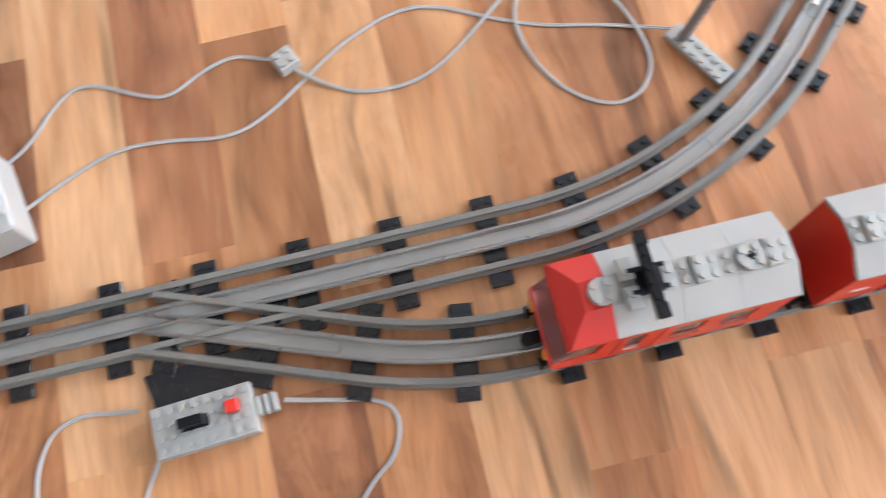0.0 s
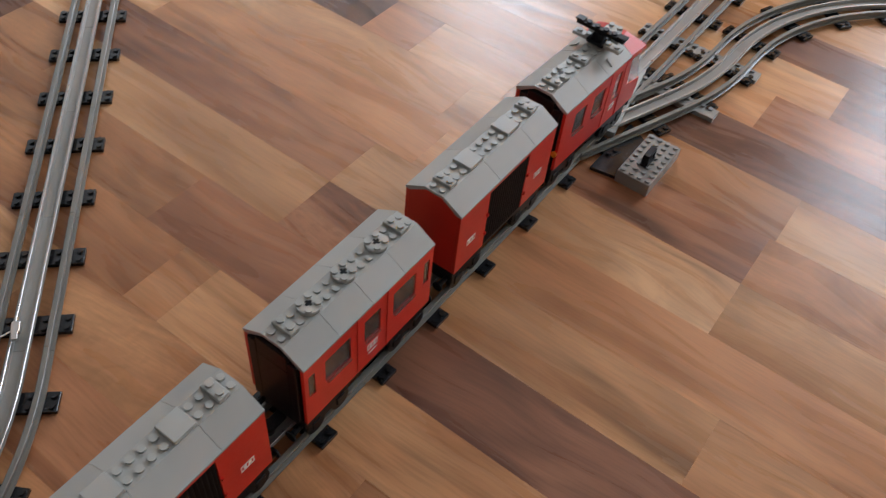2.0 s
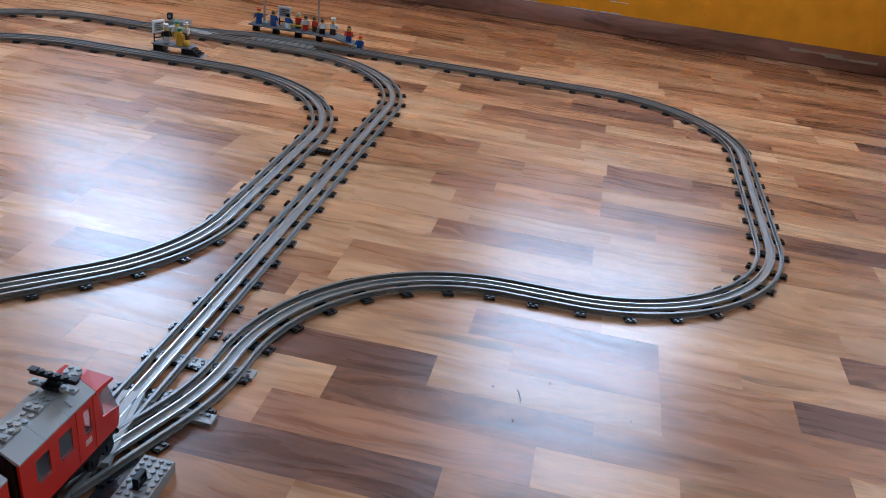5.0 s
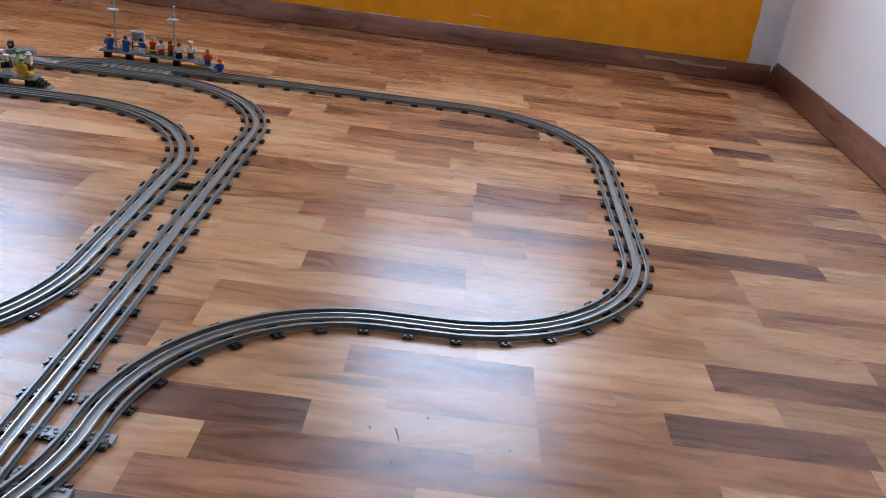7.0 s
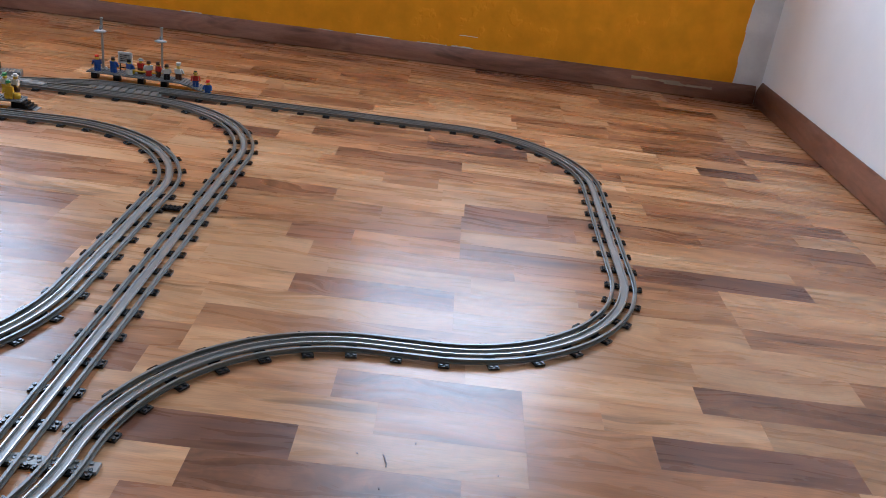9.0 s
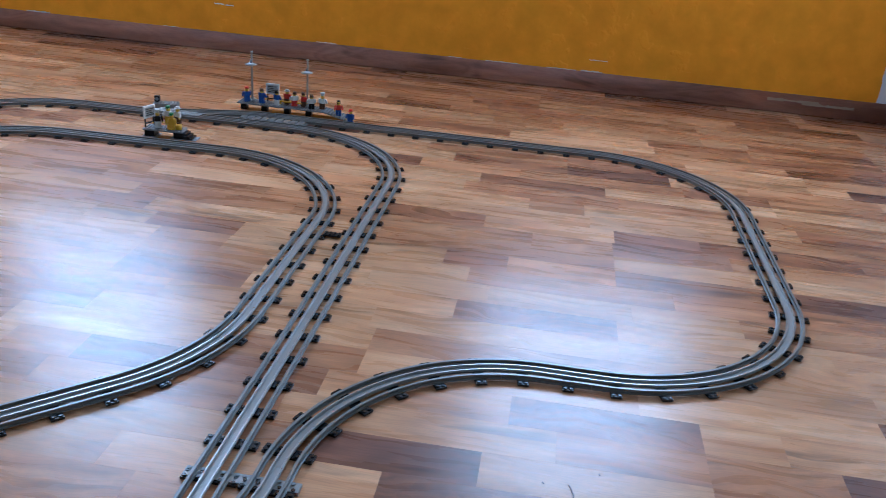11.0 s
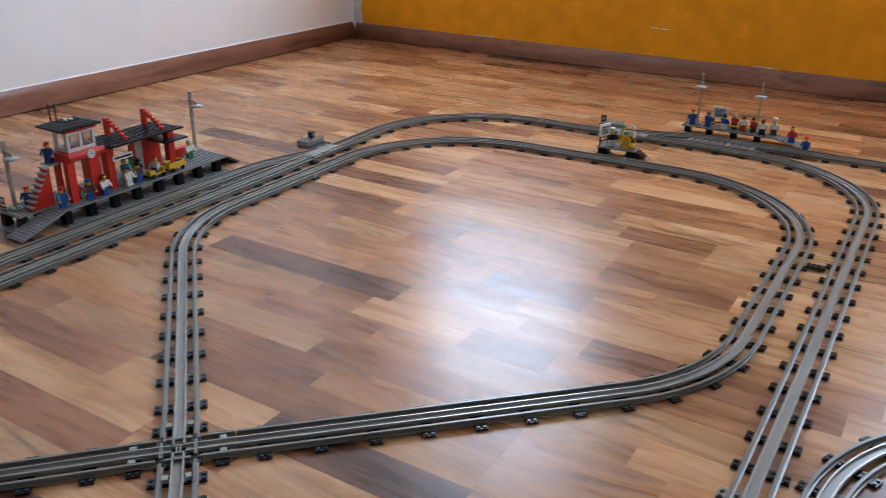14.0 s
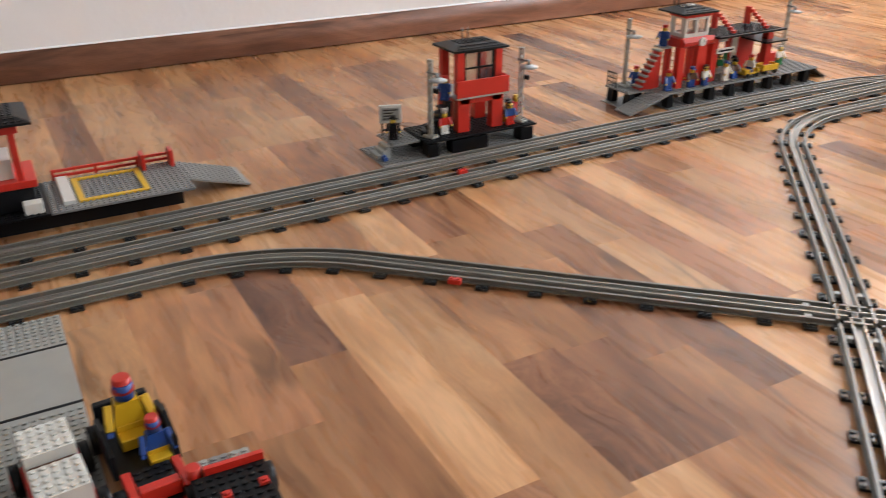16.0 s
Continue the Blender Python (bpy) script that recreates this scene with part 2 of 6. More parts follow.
PEELED = plaster("peeled_fibre", (0.42, 0.31, 0.20))
SKIRT = wood("skirting_wood", ((0.19, 0.083, 0.050), (0.272, 0.124, 0.076), (0.34, 0.166, 0.104)), 0.36)
TONES = [
    wood("strip_pale", ((0.38, 0.176, 0.076), (0.51, 0.264, 0.120), (0.60, 0.345, 0.176)), figure=0.9, tilt=0.012),
    wood("strip_honey", ((0.255, 0.106, 0.046), (0.41, 0.184, 0.079), (0.52, 0.258, 0.116)), tilt=0.012),
    wood("strip_brown", ((0.150, 0.060, 0.030), (0.30, 0.124, 0.057), (0.42, 0.192, 0.090)), figure=1.4, tilt=0.012),
    wood("strip_dark", ((0.078, 0.034, 0.022), (0.170, 0.072, 0.041), (0.28, 0.124, 0.067)), figure=1.2, tilt=0.012),
]
FLOORBASE = plastic("floor_joint", (0.20, 0.10, 0.06), 0.6)


# ---- mesh helpers ----
def box(bm, x0, x1, y0, y1, z0, z1, mi=0, bev=0.0, rot=None):
    verts = [bm.verts.new((x, y, z)) for x in (x0, x1) for y in (y0, y1) for z in (z0, z1)]
    quads = ((0, 1, 3, 2), (4, 6, 7, 5), (0, 4, 5, 1), (2, 3, 7, 6), (0, 2, 6, 4), (1, 5, 7, 3))
    faces = [bm.faces.new([verts[i] for i in q]) for q in quads]
    for f in faces:
        f.material_index = mi
    if bev:
        edges = list({e for f in faces for e in f.edges})
        out = bmesh.ops.bevel(bm, geom=edges, offset=bev, segments=1, affect="EDGES")
        for f in out["faces"]:
            f.material_index = mi
        verts = list({v for f in faces if f.is_valid for v in f.verts} | {v for f in out["faces"] for v in f.verts})
    if rot is not None:
        bmesh.ops.transform(bm, matrix=rot, verts=verts)
    return verts


def prism(bm, outline, axis, a, b, mi=0):
    """Extrudes a closed outline of pairs along an axis from a to b."""
    def put(u, v, w):
        return {"x": (w, u, v), "y": (u, w, v), "z": (u, v, w)}[axis]
    lo = [bm.verts.new(put(u, v, a)) for u, v in outline]
    hi = [bm.verts.new(put(u, v, b)) for u, v in outline]
    n = len(outline)
    faces = [bm.faces.new((lo[i], lo[(i + 1) % n], hi[(i + 1) % n], hi[i])) for i in range(n)]
    faces += [bm.faces.new(lo[::-1]), bm.faces.new(hi)]
    for f in faces:
        f.material_index = mi
    bmesh.ops.recalc_face_normals(bm, faces=faces)
    return lo + hi


def cyl(bm, x, y, z0, z1, r, seg=12, mi=0, r2=None, axis="z"):
    r2 = r if r2 is None else r2
    rings = []
    for z, q in ((z0, r), (z1, r2)):
        ring = []
        for i in range(seg):
            a = 2 * math.pi * i / seg
            u, v = q * math.cos(a), q * math.sin(a)
            ring.append(bm.verts.new({"z": (x + u, y + v, z), "x": (z, x + u, y + v), "y": (x + u, z, y + v)}[axis]))
        rings.append(ring)
    lo, hi = rings
    faces = [bm.faces.new((lo[i], lo[(i + 1) % seg], hi[(i + 1) % seg], hi[i])) for i in range(seg)]
    faces += [bm.faces.new(lo[::-1]), bm.faces.new(hi)]
    for f in faces:
        f.material_index = mi
        f.smooth = len(f.verts) == 4
    bmesh.ops.recalc_face_normals(bm, faces=faces)
    return lo + hi


def stud(bm, x, y, z, mi=0, seg=10):
    cyl(bm, x, y, z, z + 0.0017, 0.0024, seg, mi)


def mesh_of(name, bm, mats):
    me = bpy.data.meshes.new(name)
    bm.to_mesh(me)
    bm.free()
    for m in mats if isinstance(mats, (list, tuple)) else (mats,):
        me.materials.append(m)
    return me


def part(name, bm, material, parent, label=""):
    """One bmesh as one mesh object under a thing or a part."""
    ob = new(name, mesh_of(name, bm, material) if isinstance(bm, bmesh.types.BMesh) else bm)
    ob.parent = parent
    return tagged(ob, label)


def thing(name, m, label, category, group="", kind=""):
    ob = new(name)
    ob.empty_display_size = 0.02
    ob.matrix_world = m
    return tagged(ob, label, category, group, kind)


def solid(name, bm, mats, label, category, group="", kind="", m=None):
    ob = new(name, mesh_of(name, bm, mats))
    if m is not None:
        ob.matrix_world = m
    return tagged(ob, label, category, group, kind)


S = 0.008  # one stud


# ---- room ----
def wall_block(name, x0, x1, y0, y1, z0, z1, mat, label):
    bm = bmesh.new()
    box(bm, x0, x1, y0, y1, z0, z1)
    return solid(name, bm, mat, label, "wall", kind="structure")


T = 0.24
wall_w = wall_block("wall_west", XL - SK - T, XL - SK, YB - T, YF + SK + T, -0.02, ZC, WALLWHITE, "plain white painted plaster wall above wooden skirting")
wall_e = wall_block("wall_east", XR + SK, XR + SK + T, YB - T, YF + SK + T, -0.02, ZC, WALLWHITE, "plain white painted plaster wall with scuffed edge")
# south wall and ceiling stay out of view; added to shape the bounced light
wall_block("unseen_wall_south", XL - SK, XR + SK, YB - T, YB, -0.02, ZC, WALLBACK, "unseen wall closing the room, darkened to limit bounced light")
wall_block("ceiling", XL - SK - T, XR + SK + T, YB - T, YF + SK + T, ZC, ZC + 0.1, CEIL, "unseen ceiling, greyed to limit bounced light")
bm = bmesh.new()
y0, y1 = YF + SK, YF + SK + T
edges_x = [XL - SK, *[x for w in WINDOWS for x in w], XR + SK]
box(bm, XL - SK, XR + SK, y0, y1, -0.02, WZ0)
box(bm, XL - SK, XR + SK, y0, y1, WZ1, ZC)
for i in range(0, len(edges_x), 2):
    box(bm, edges_x[i], edges_x[i + 1], y0, y1, WZ0, WZ1)
wall_n = solid("wall_north", bm, WALLYELLOW, "ochre yellow painted wall with white edges and rough patches", "wall", kind="structure")


def window(name, x0, x1):
    w = thing(name, pose((x0 + x1) / 2, YF + SK + 0.18, WZ0), "white framed window above the yellow wall", "window", kind="structure")
    a, h = (x1 - x0) / 2, WZ1 - WZ0
    bm = bmesh.new()
    for b in ((-a, a, 0, 0.06), (-a, a, h - 0.06, h)):
        box(bm, b[0], b[1], -0.02, 0.04, b[2], b[3], bev=0.004)
    for u in (-a, a - 0.06, -0.035):
        box(bm, u, u + (0.07 if u == -0.035 else 0.06), -0.018, 0.038, 0.06, h - 0.06, bev=0.004)
    part("window_frame", bm, WHITE, w)
    for u0, u1 in ((-a + 0.06, -0.035), (0.035, a - 0.06)):
        bm = bmesh.new()
        box(bm, u0, u1, 0.005, 0.011, 0.06, h - 0.06)
        part("pane", bm, GLASS, w).visible_shadow = False
    bm = bmesh.new()
    box(bm, -a - 0.03, a + 0.03, -0.22, -0.02, -0.03, -0.001, bev=0.006)
    part("window_sill", bm, WHITE, w)


for i, (x0, x1) in enumerate(WINDOWS):
    window("window_%d" % (i + 1), x0, x1)


def worn_patch(x0, x1, z0, z1, seed):
    """A pale ragged patch where the skirting's film has come off."""
    r = random.Random(seed)
    n = 14
    top = [(x0 + (x1 - x0) * k / n, z1 - r.uniform(0, 0.35) * (z1 - z0)) for k in range(n + 1)]
    low = [(x0 + (x1 - x0) * k / n, z0 + r.uniform(0, 0.45) * (z1 - z0) * math.sin(math.pi * k / n)) for k in range(n, -1, -1)]
    bm = bmesh.new()
    prism(bm, top + low, "y", YF + 0.0008, YF + 0.0042)
    return bm


def ragged(axis, a0, a1, z0, z1, at, seed):
    """A thin ragged patch on a wall's face."""
    r = random.Random(seed)
    n = 12
    top = [(a0 + (a1 - a0) * k / n, z1 - r.uniform(0, 0.5) * (z1 - z0)) for k in range(n + 1)]
    low = [(a0 + (a1 - a0) * k / n, z0 + r.uniform(0, 0.4) * (z1 - z0) * math.sin(math.pi * k / n)) for k in range(n, -1, -1)]
    bm = bmesh.new()
    prism(bm, top + low, axis, at - 0.0006, at + 0.0006)
    return bm


for x0, x1, z0, z1, seed in ((-0.918, -0.885, 0.153, 0.159, 1), (-0.880, -0.850, 0.152, 0.157, 2), (-0.56, -0.49, 0.0615, 0.066, 3), (0.02, 0.13, 0.0615, 0.0655, 5), (0.36, 0.42, 0.100, 0.103, 6)):
    chip = part("paint_chip", ragged("y", x0, x1, z0, z1, YF + SK, seed), WALLWHITE, wall_n, "small white chip in the paint")
flakes = random.Random(21)
x = XL + 0.06
while x < 1.26:
    w = flakes.uniform(0.025, 0.11)
    if flakes.random() < 0.62:
        z1 = 0.0635 + flakes.random() ** 2 * 0.007
        part("paint_flake", ragged("y", x, x + w, 0.0605, z1, YF + SK - 0.0002, flakes.randrange(999)), flakes.choice((WALLYELLOW, WALLYELLOW, WALLYELLOW, SCUFF)), wall_n, "ragged edge of flaked paint")
    x += w + flakes.uniform(0.0, 0.05)
for k in range(16):
    x, z = flakes.uniform(-1.2, 0.7), 0.066 + flakes.random() ** 2 * 0.10
    part("paint_lump", ragged("y", x, x + flakes.uniform(0.008, 0.035), z, z + flakes.uniform(0.002, 0.005), YF + SK - 0.0012, flakes.randrange(999)), WALLYELLOW, wall_n, "raised ridge under the paint")
x = YB + 0.9
while x < YF - 0.05:
    w = flakes.uniform(0.03, 0.12)
    if flakes.random() < 0.35:
        part("paint_flake", ragged("x", x, x + w, 0.0765, 0.0785 + flakes.random() ** 2 * 0.006, XR + SK - 0.0002, flakes.randrange(999)), flakes.choice((SCUFF, PEELED)), wall_e, "ragged edge of flaked paint")
    x += w
for y0, y1, z0, z1, seed in ((1.305, 1.390, 0.116, 0.121, 7), (1.10, 1.115, 0.165, 0.172, 8), (0.86, 0.875, 0.16, 0.17, 9)):
    part("scuff", ragged("x", y0, y1, z0, z1, XL - SK, seed), SCUFF, wall_w, "faint grey scuff")


def skirting(name, p, q, label, h=0.062):
    """A rounded wooden skirting board with a lip, from p to q along the wall; the wall lies to its left."""
    d = Vector((q[0] - p[0], q[1] - p[1], 0))
    bm = bmesh.new()
    prof = [(0.0100, 0), (0.0100, 0.0034), (0.0016, 0.0036)]
    for k in range(13):
        f = k / 12
        prof.append((0.0016 * (1 - f) ** 3 + 0.0125 * max(0.0, f - 0.38) ** 2 / 0.3844, 0.0038 + f * (h - 0.0050)))
    prof += [(0.0135, h), (SK - 0.0005, h), (SK - 0.0005, 0)]
    prism(bm, prof, "x", 0, d.length)
    for f in bm.faces:
        f.smooth = len(f.verts) == 4 and abs(f.normal.x) < 0.5 and f.calc_center_median().z > 0.004
    return solid(name, bm, SKIRT, label, "skirting board", kind="structure", m=Matrix.Translation((*p, 0)) @ Matrix.Rotation(math.atan2(d.y, d.x), 4, "Z"))


north = skirting("baseboard_north", (XL, YF), (XR, YF), "worn dark brown wooden skirting board along the yellow wall")
for x0, x1, z0, z1, seed in ((0.94, 1.10, 0.037, 0.047, 4), (1.05, 1.21, 0.030, 0.042, 8), (1.11, 1.20, 0.022, 0.031, 2)):
    patch = part("worn_patch", worn_patch(x0, x1, z0, z1, seed), PEELED, None, "pale bare patch")
    patch.parent = north
    patch.matrix_parent_inverse = north.matrix_world.inverted()

skirting("baseboard_west", (XL, YB), (XL, YF), "brown wooden skirting board along the white wall", 0.067)
# line of filler between the west wall and its skirting
bm = bmesh.new()
prism(bm, [(0.0, 0.0672), (0.0030, 0.0672), (0.0026, 0.0690), (0.0012, 0.0704), (0.0, 0.0708)], "y", YB + 0.01, YF - 0.004)
solid("trim_west", bm, WALLWHITE, "thin white line of filler above the skirting", "trim", kind="structure", m=Matrix.Translation((XL - SK + 0.0002, 0, 0)))
skirting("baseboard_east", (XR, YF), (XR, YB), "brown wooden skirting board along the white wall", 0.078)


# ---- track ----
def filleted(corners, radius=0.32, step=0.008):
    """A line through the corners with rounded bends, as evenly spaced points with headings."""
    pts = [Vector(c) for c in corners]
    rough = [pts[0]]
    for a, b, c in zip(pts, pts[1:], pts[2:]):
        u, v = (b - a).normalized(), (c - b).normalized()
        turn = u.angle_signed(v)
        if abs(turn) < 0.01:
            rough.append(b)
            continue
        cut = min(radius * math.tan(abs(turn) / 2), (b - rough[-1]).length, 0.98 * (c - b).length)
        r = cut / math.tan(abs(turn) / 2)
        side = Vector((-u.y, u.x)) if u.x * v.y - u.y * v.x > 0 else Vector((u.y, -u.x))
        start, mid = b - u * cut, b - u * cut + side * r
        n = max(3, int(abs(turn) * r / 0.004))
        sign = 1 if u.x * v.y - u.y * v.x > 0 else -1
        for i in range(n + 1):
            ang = sign * abs(turn) * i / n
            w = start - mid
            rough.append(mid + Vector((w.x * math.cos(ang) - w.y * math.sin(ang), w.x * math.sin(ang) + w.y * math.cos(ang))))
    rough.append(pts[-1])
    dist = [0.0]
    for a, b in zip(rough, rough[1:]):
        dist.append(dist[-1] + (b - a).length)
    total = dist[-1]
    count = max(2, round(total / step))
    out, j = [], 0
    for i in range(count + 1):
        d = total * i / count
        while j < len(dist) - 2 and dist[j + 1] < d:
            j += 1
        f = (d - dist[j]) / max(1e-9, dist[j + 1] - dist[j])
        out.append(rough[j].lerp(rough[j + 1], f))
    heads = []
    for i in range(len(out)):
        t = out[min(i + 1, len(out) - 1)] - out[max(i - 1, 0)]
        heads.append(math.atan2(t.y, t.x))
    return out, heads, total / count


RAIL_PROFILE = [(-0.0036, 0.0), (-0.0036, 0.0008), (-0.0009, 0.0012), (-0.0009, 0.0048), (-0.0020, 0.0054), (-0.0020, 0.0065), (-0.0016, 0.0068), (0.0016, 0.0068), (0.0020, 0.0065), (0.0020, 0.0054), (0.0009, 0.0048), (0.0009, 0.0012), (0.0036, 0.0008), (0.0036, 0.0)]
BED_PROFILE = [(-0.0050, 0.0), (-0.0050, 0.0034), (-0.0076, 0.0038), (-0.0076, 0.0052), (-0.0046, 0.0052), (-0.0042, 0.0030), (0.0042, 0.0030), (0.0046, 0.0052), (0.0076, 0.0052), (0.0076, 0.0038), (0.0050, 0.0034), (0.0050, 0.0)]
STRIP_PROFILE = [(-0.0011, 0.0), (-0.0011, 0.0014), (-0.0007, 0.0018), (0.0007, 0.0018), (0.0011, 0.0014), (0.0011, 0.0)]
Z_SLEEPER = 0.0034
GAUGE = 0.0191


def sweep(bm, pts, heads, profile, side, z, mi=0):
    rings = []
    for p, h in zip(pts, heads):
        nx, ny = -math.sin(h), math.cos(h)
        rings.append([bm.verts.new((p.x + nx * (side + u), p.y + ny * (side + u), z + v)) for u, v in profile])
    faces = []
    for a, b in zip(rings, rings[1:]):
        for i in range(len(profile)):
            k = (i + 1) % len(profile)
            faces.append(bm.faces.new((a[i], a[k], b[k], b[i])))
    faces += [bm.faces.new(rings[0][::-1]), bm.faces.new(rings[-1])]
    for f in faces:
        f.material_index = mi
    bmesh.ops.recalc_face_normals(bm, faces=faces)


bm = bmesh.new()
box(bm, -0.0079, 0.0079, -0.032, 0.032, 0.0, Z_SLEEPER, bev=0.0003)
for sx in (-0.004, 0.004):
    for sy in (-0.028, 0.028, -0.0125, 0.0125):
        stud(bm, sx, sy, Z_SLEEPER, seg=8)
SLEEPER = mesh_of("sleeper", bm, DGREY)


def track(corners, label, radius=0.32, first=0.0, lift=0.0):
    pts, heads, step = filleted(corners, radius)
    t = thing("toy_railway_track", Matrix.Identity(4), label, "toy track", "toy railway tracks")
    n = 16
    for i in range(0, len(pts) - 1, n):
        seg = slice(i, min(i + n, len(pts) - 1) + 1)
        p, h = pts[seg], heads[seg]
        if len(p) < 2:
            continue
        p = list(p)
        p[-1] = p[-1].lerp(p[-2], 0.05)
        for side in (-GAUGE, GAUGE):
            bm = bmesh.new()
            sweep(bm, p, h, RAIL_PROFILE, side, Z_SLEEPER)
            part("rail", bm, RAIL, t)
        bm = bmesh.new()
        sweep(bm, p, h, BED_PROFILE, 0, Z_SLEEPER)
        bed = part("centre_rail", bm, BED, t)
        for side in (-0.0060, 0.0060):
            bm = bmesh.new()
            sweep(bm, p, h, STRIP_PROFILE, side, Z_SLEEPER + 0.0051)
            part("contact_strip", bm, STEEL, bed, "shiny nickel contact strip")
    for i in range(int(first / step), len(pts), 8):
        s = part("sleeper", SLEEPER, None, t)
        s.matrix_world = Matrix.Translation((pts[i].x, pts[i].y, 0.0)) @ Matrix.Rotation(heads[i], 4, "Z")
    t.location.z = lift
    return t, pts, heads


X = Vector((-0.640, 0.641))
ARM_A = (Vector((-1.163, 1.128)) - Vector((-0.14, 0.132))).normalized()
ARM_B = (Vector((-1.115, 0.135)) - Vector((-0.155, 1.128))).normalized()
ARM = 0.0642
OVAL_SOUTH = [(-0.14, -0.62), (-0.14, 0.132), X - ARM_A * ARM]
OVAL_NORTH = [X + ARM_A * ARM, (-1.163, 1.128), (-1.163, 1.945), (-0.158, 1.982), (-0.155, 1.128), X - ARM_B * ARM]
OVAL_WEST = [X + ARM_B * ARM, (-1.115, 0.135), (-1.115, -0.30)]
MAIN = [(-0.138, -0.254), (-0.068, -0.07), (-0.066, 1.2), (-0.072, 2.206), (-1.25, 2.186), (-1.225, 1.0), (-1.190, -0.62)]
LOOP = [(-0.064, 0.685), (0.001, 0.865), (0.001, 1.210), (0.688, 1.216), (0.690, 2.282), (-0.52, 2.276), (-0.73, 2.204)]
SIDING = [(-1.262, -0.62), (-1.298, 1.18), (-1.292, 1.47), (-1.242, 1.66), (-1.241, 1.69)]
track(OVAL_SOUTH, "grey toy railway line curving towards the crossing", first=0.03)
track(OVAL_NORTH, "grey toy railway loop with dark sleepers and bright contact rail", first=0.032)
track(OVAL_WEST, "grey toy railway line running from the crossing past the platforms", first=0.032)
track(MAIN, "grey toy railway line running past the station platforms", first=0.02, lift=0.0004)
track(LOOP, "grey toy railway loop curving away from the points", first=0.04, lift=0.0008)
track(SIDING, "grey toy railway siding beside the station platforms", first=0.03, lift=0.0008)


# ---- crossing and points ----
def crossing():
    t = thing("track_crossing", pose(X[0], X[1], 0), "grey plastic crossing where two toy tracks meet", "toy track")
    turn_a, turn_b = math.atan2(ARM_A.y, ARM_A.x), math.atan2(ARM_B.y, ARM_B.x)
    for ang in (turn_a, turn_b):
        up = 0.0003 if ang == turn_b else 0.0
        r = Matrix.Rotation(ang, 4, "Z")
        for sy in (-GAUGE, GAUGE):
            for x0, x1 in ((-0.064, -0.0243), (-0.0142, 0.0142), (0.0243, 0.064)):
                bm = bmesh.new()
                prism(bm, [(u + sy, v) for u, v in RAIL_PROFILE], "x", x0, x1)
                bmesh.ops.transform(bm, matrix=r, verts=bm.verts)
                part("rail", bm, RAIL, t).location.z = Z_SLEEPER + up
        for x0, x1 in ((-0.064, -0.0082), (0.0082, 0.064)):
            bm = bmesh.new()
            prism(bm, BED_PROFILE, "x", x0, x1)
            bmesh.ops.transform(bm, matrix=r, verts=bm.verts)
            part("centre_rail", bm, BED, t).location.z = Z_SLEEPER + up
            for sy in (-0.0060, 0.0060):
                bm = bmesh.new()
                prism(bm, [(u + sy, v) for u, v in STRIP_PROFILE], "x", x0, x1)
                bmesh.ops.transform(bm, matrix=r, verts=bm.verts)
                part("contact_strip", bm, STEEL, t, "shiny nickel contact strip").location.z = Z_SLEEPER + 0.0051 + up
            for sy in (-0.0125, 0.0125):
                bm = bmesh.new()
                cx = 0.050 if x0 > 0 else -0.050
                box(bm, cx - 0.004, cx + 0.004, sy - 0.0032, sy + 0.0032, 0, 0.0060, bev=0.0004)
                bmesh.ops.transform(bm, matrix=r, verts=bm.verts)
                part("connector", bm, GREY, t).location.z = Z_SLEEPER
            sl = part("sleeper", SLEEPER, None, t)
            sl.matrix_basis = Matrix.Translation(r @ Vector((0.048 if x0 > 0 else -0.048, 0, -0.0002))) @ r
    bm = bmesh.new()
    box(bm, -0.026, 0.026, -0.026, 0.026, 0, 0.0036, bev=0.0004, rot=Matrix.Rotation(turn_a, 4, "Z"))
    part("base_plate", bm, DGREY, t)
    bm = bmesh.new()
    box(bm, -0.0078, 0.0078, -0.0078, 0.0078, 0.0036, 0.0052, bev=0.0004, rot=Matrix.Rotation(turn_a, 4, "Z"))
    part("hub", bm, DGREY, t)
    for k, (u, v) in enumerate(((-0.0066, 0), (0.0066, 0), (0, 0.0021), (0, -0.0021))):
        bm = bmesh.new()
        if k < 2:
            box(bm, u - 0.0012, u + 0.0012, -0.0078, 0.0078, 0.0053, 0.0095, bev=0.0003)
        else:
            box(bm, -0.0053, 0.0053, v - 0.0009, v + 0.0009, 0.0053, 0.0093, bev=0.0003)
        bmesh.ops.transform(bm, matrix=Matrix.Rotation(turn_a, 4, "Z"), verts=bm.verts)
        part("hub_rib", bm, BED, t)


crossing()


def studded(bm, nx, ny, x0, y0, z, mi=0, seg=8, skip=()):
    for i in range(nx):
        for j in range(ny):
            if (i, j) not in skip:
                stud(bm, x0 + S * (i + 0.5), y0 + S * (j + 0.5), z, mi, seg)


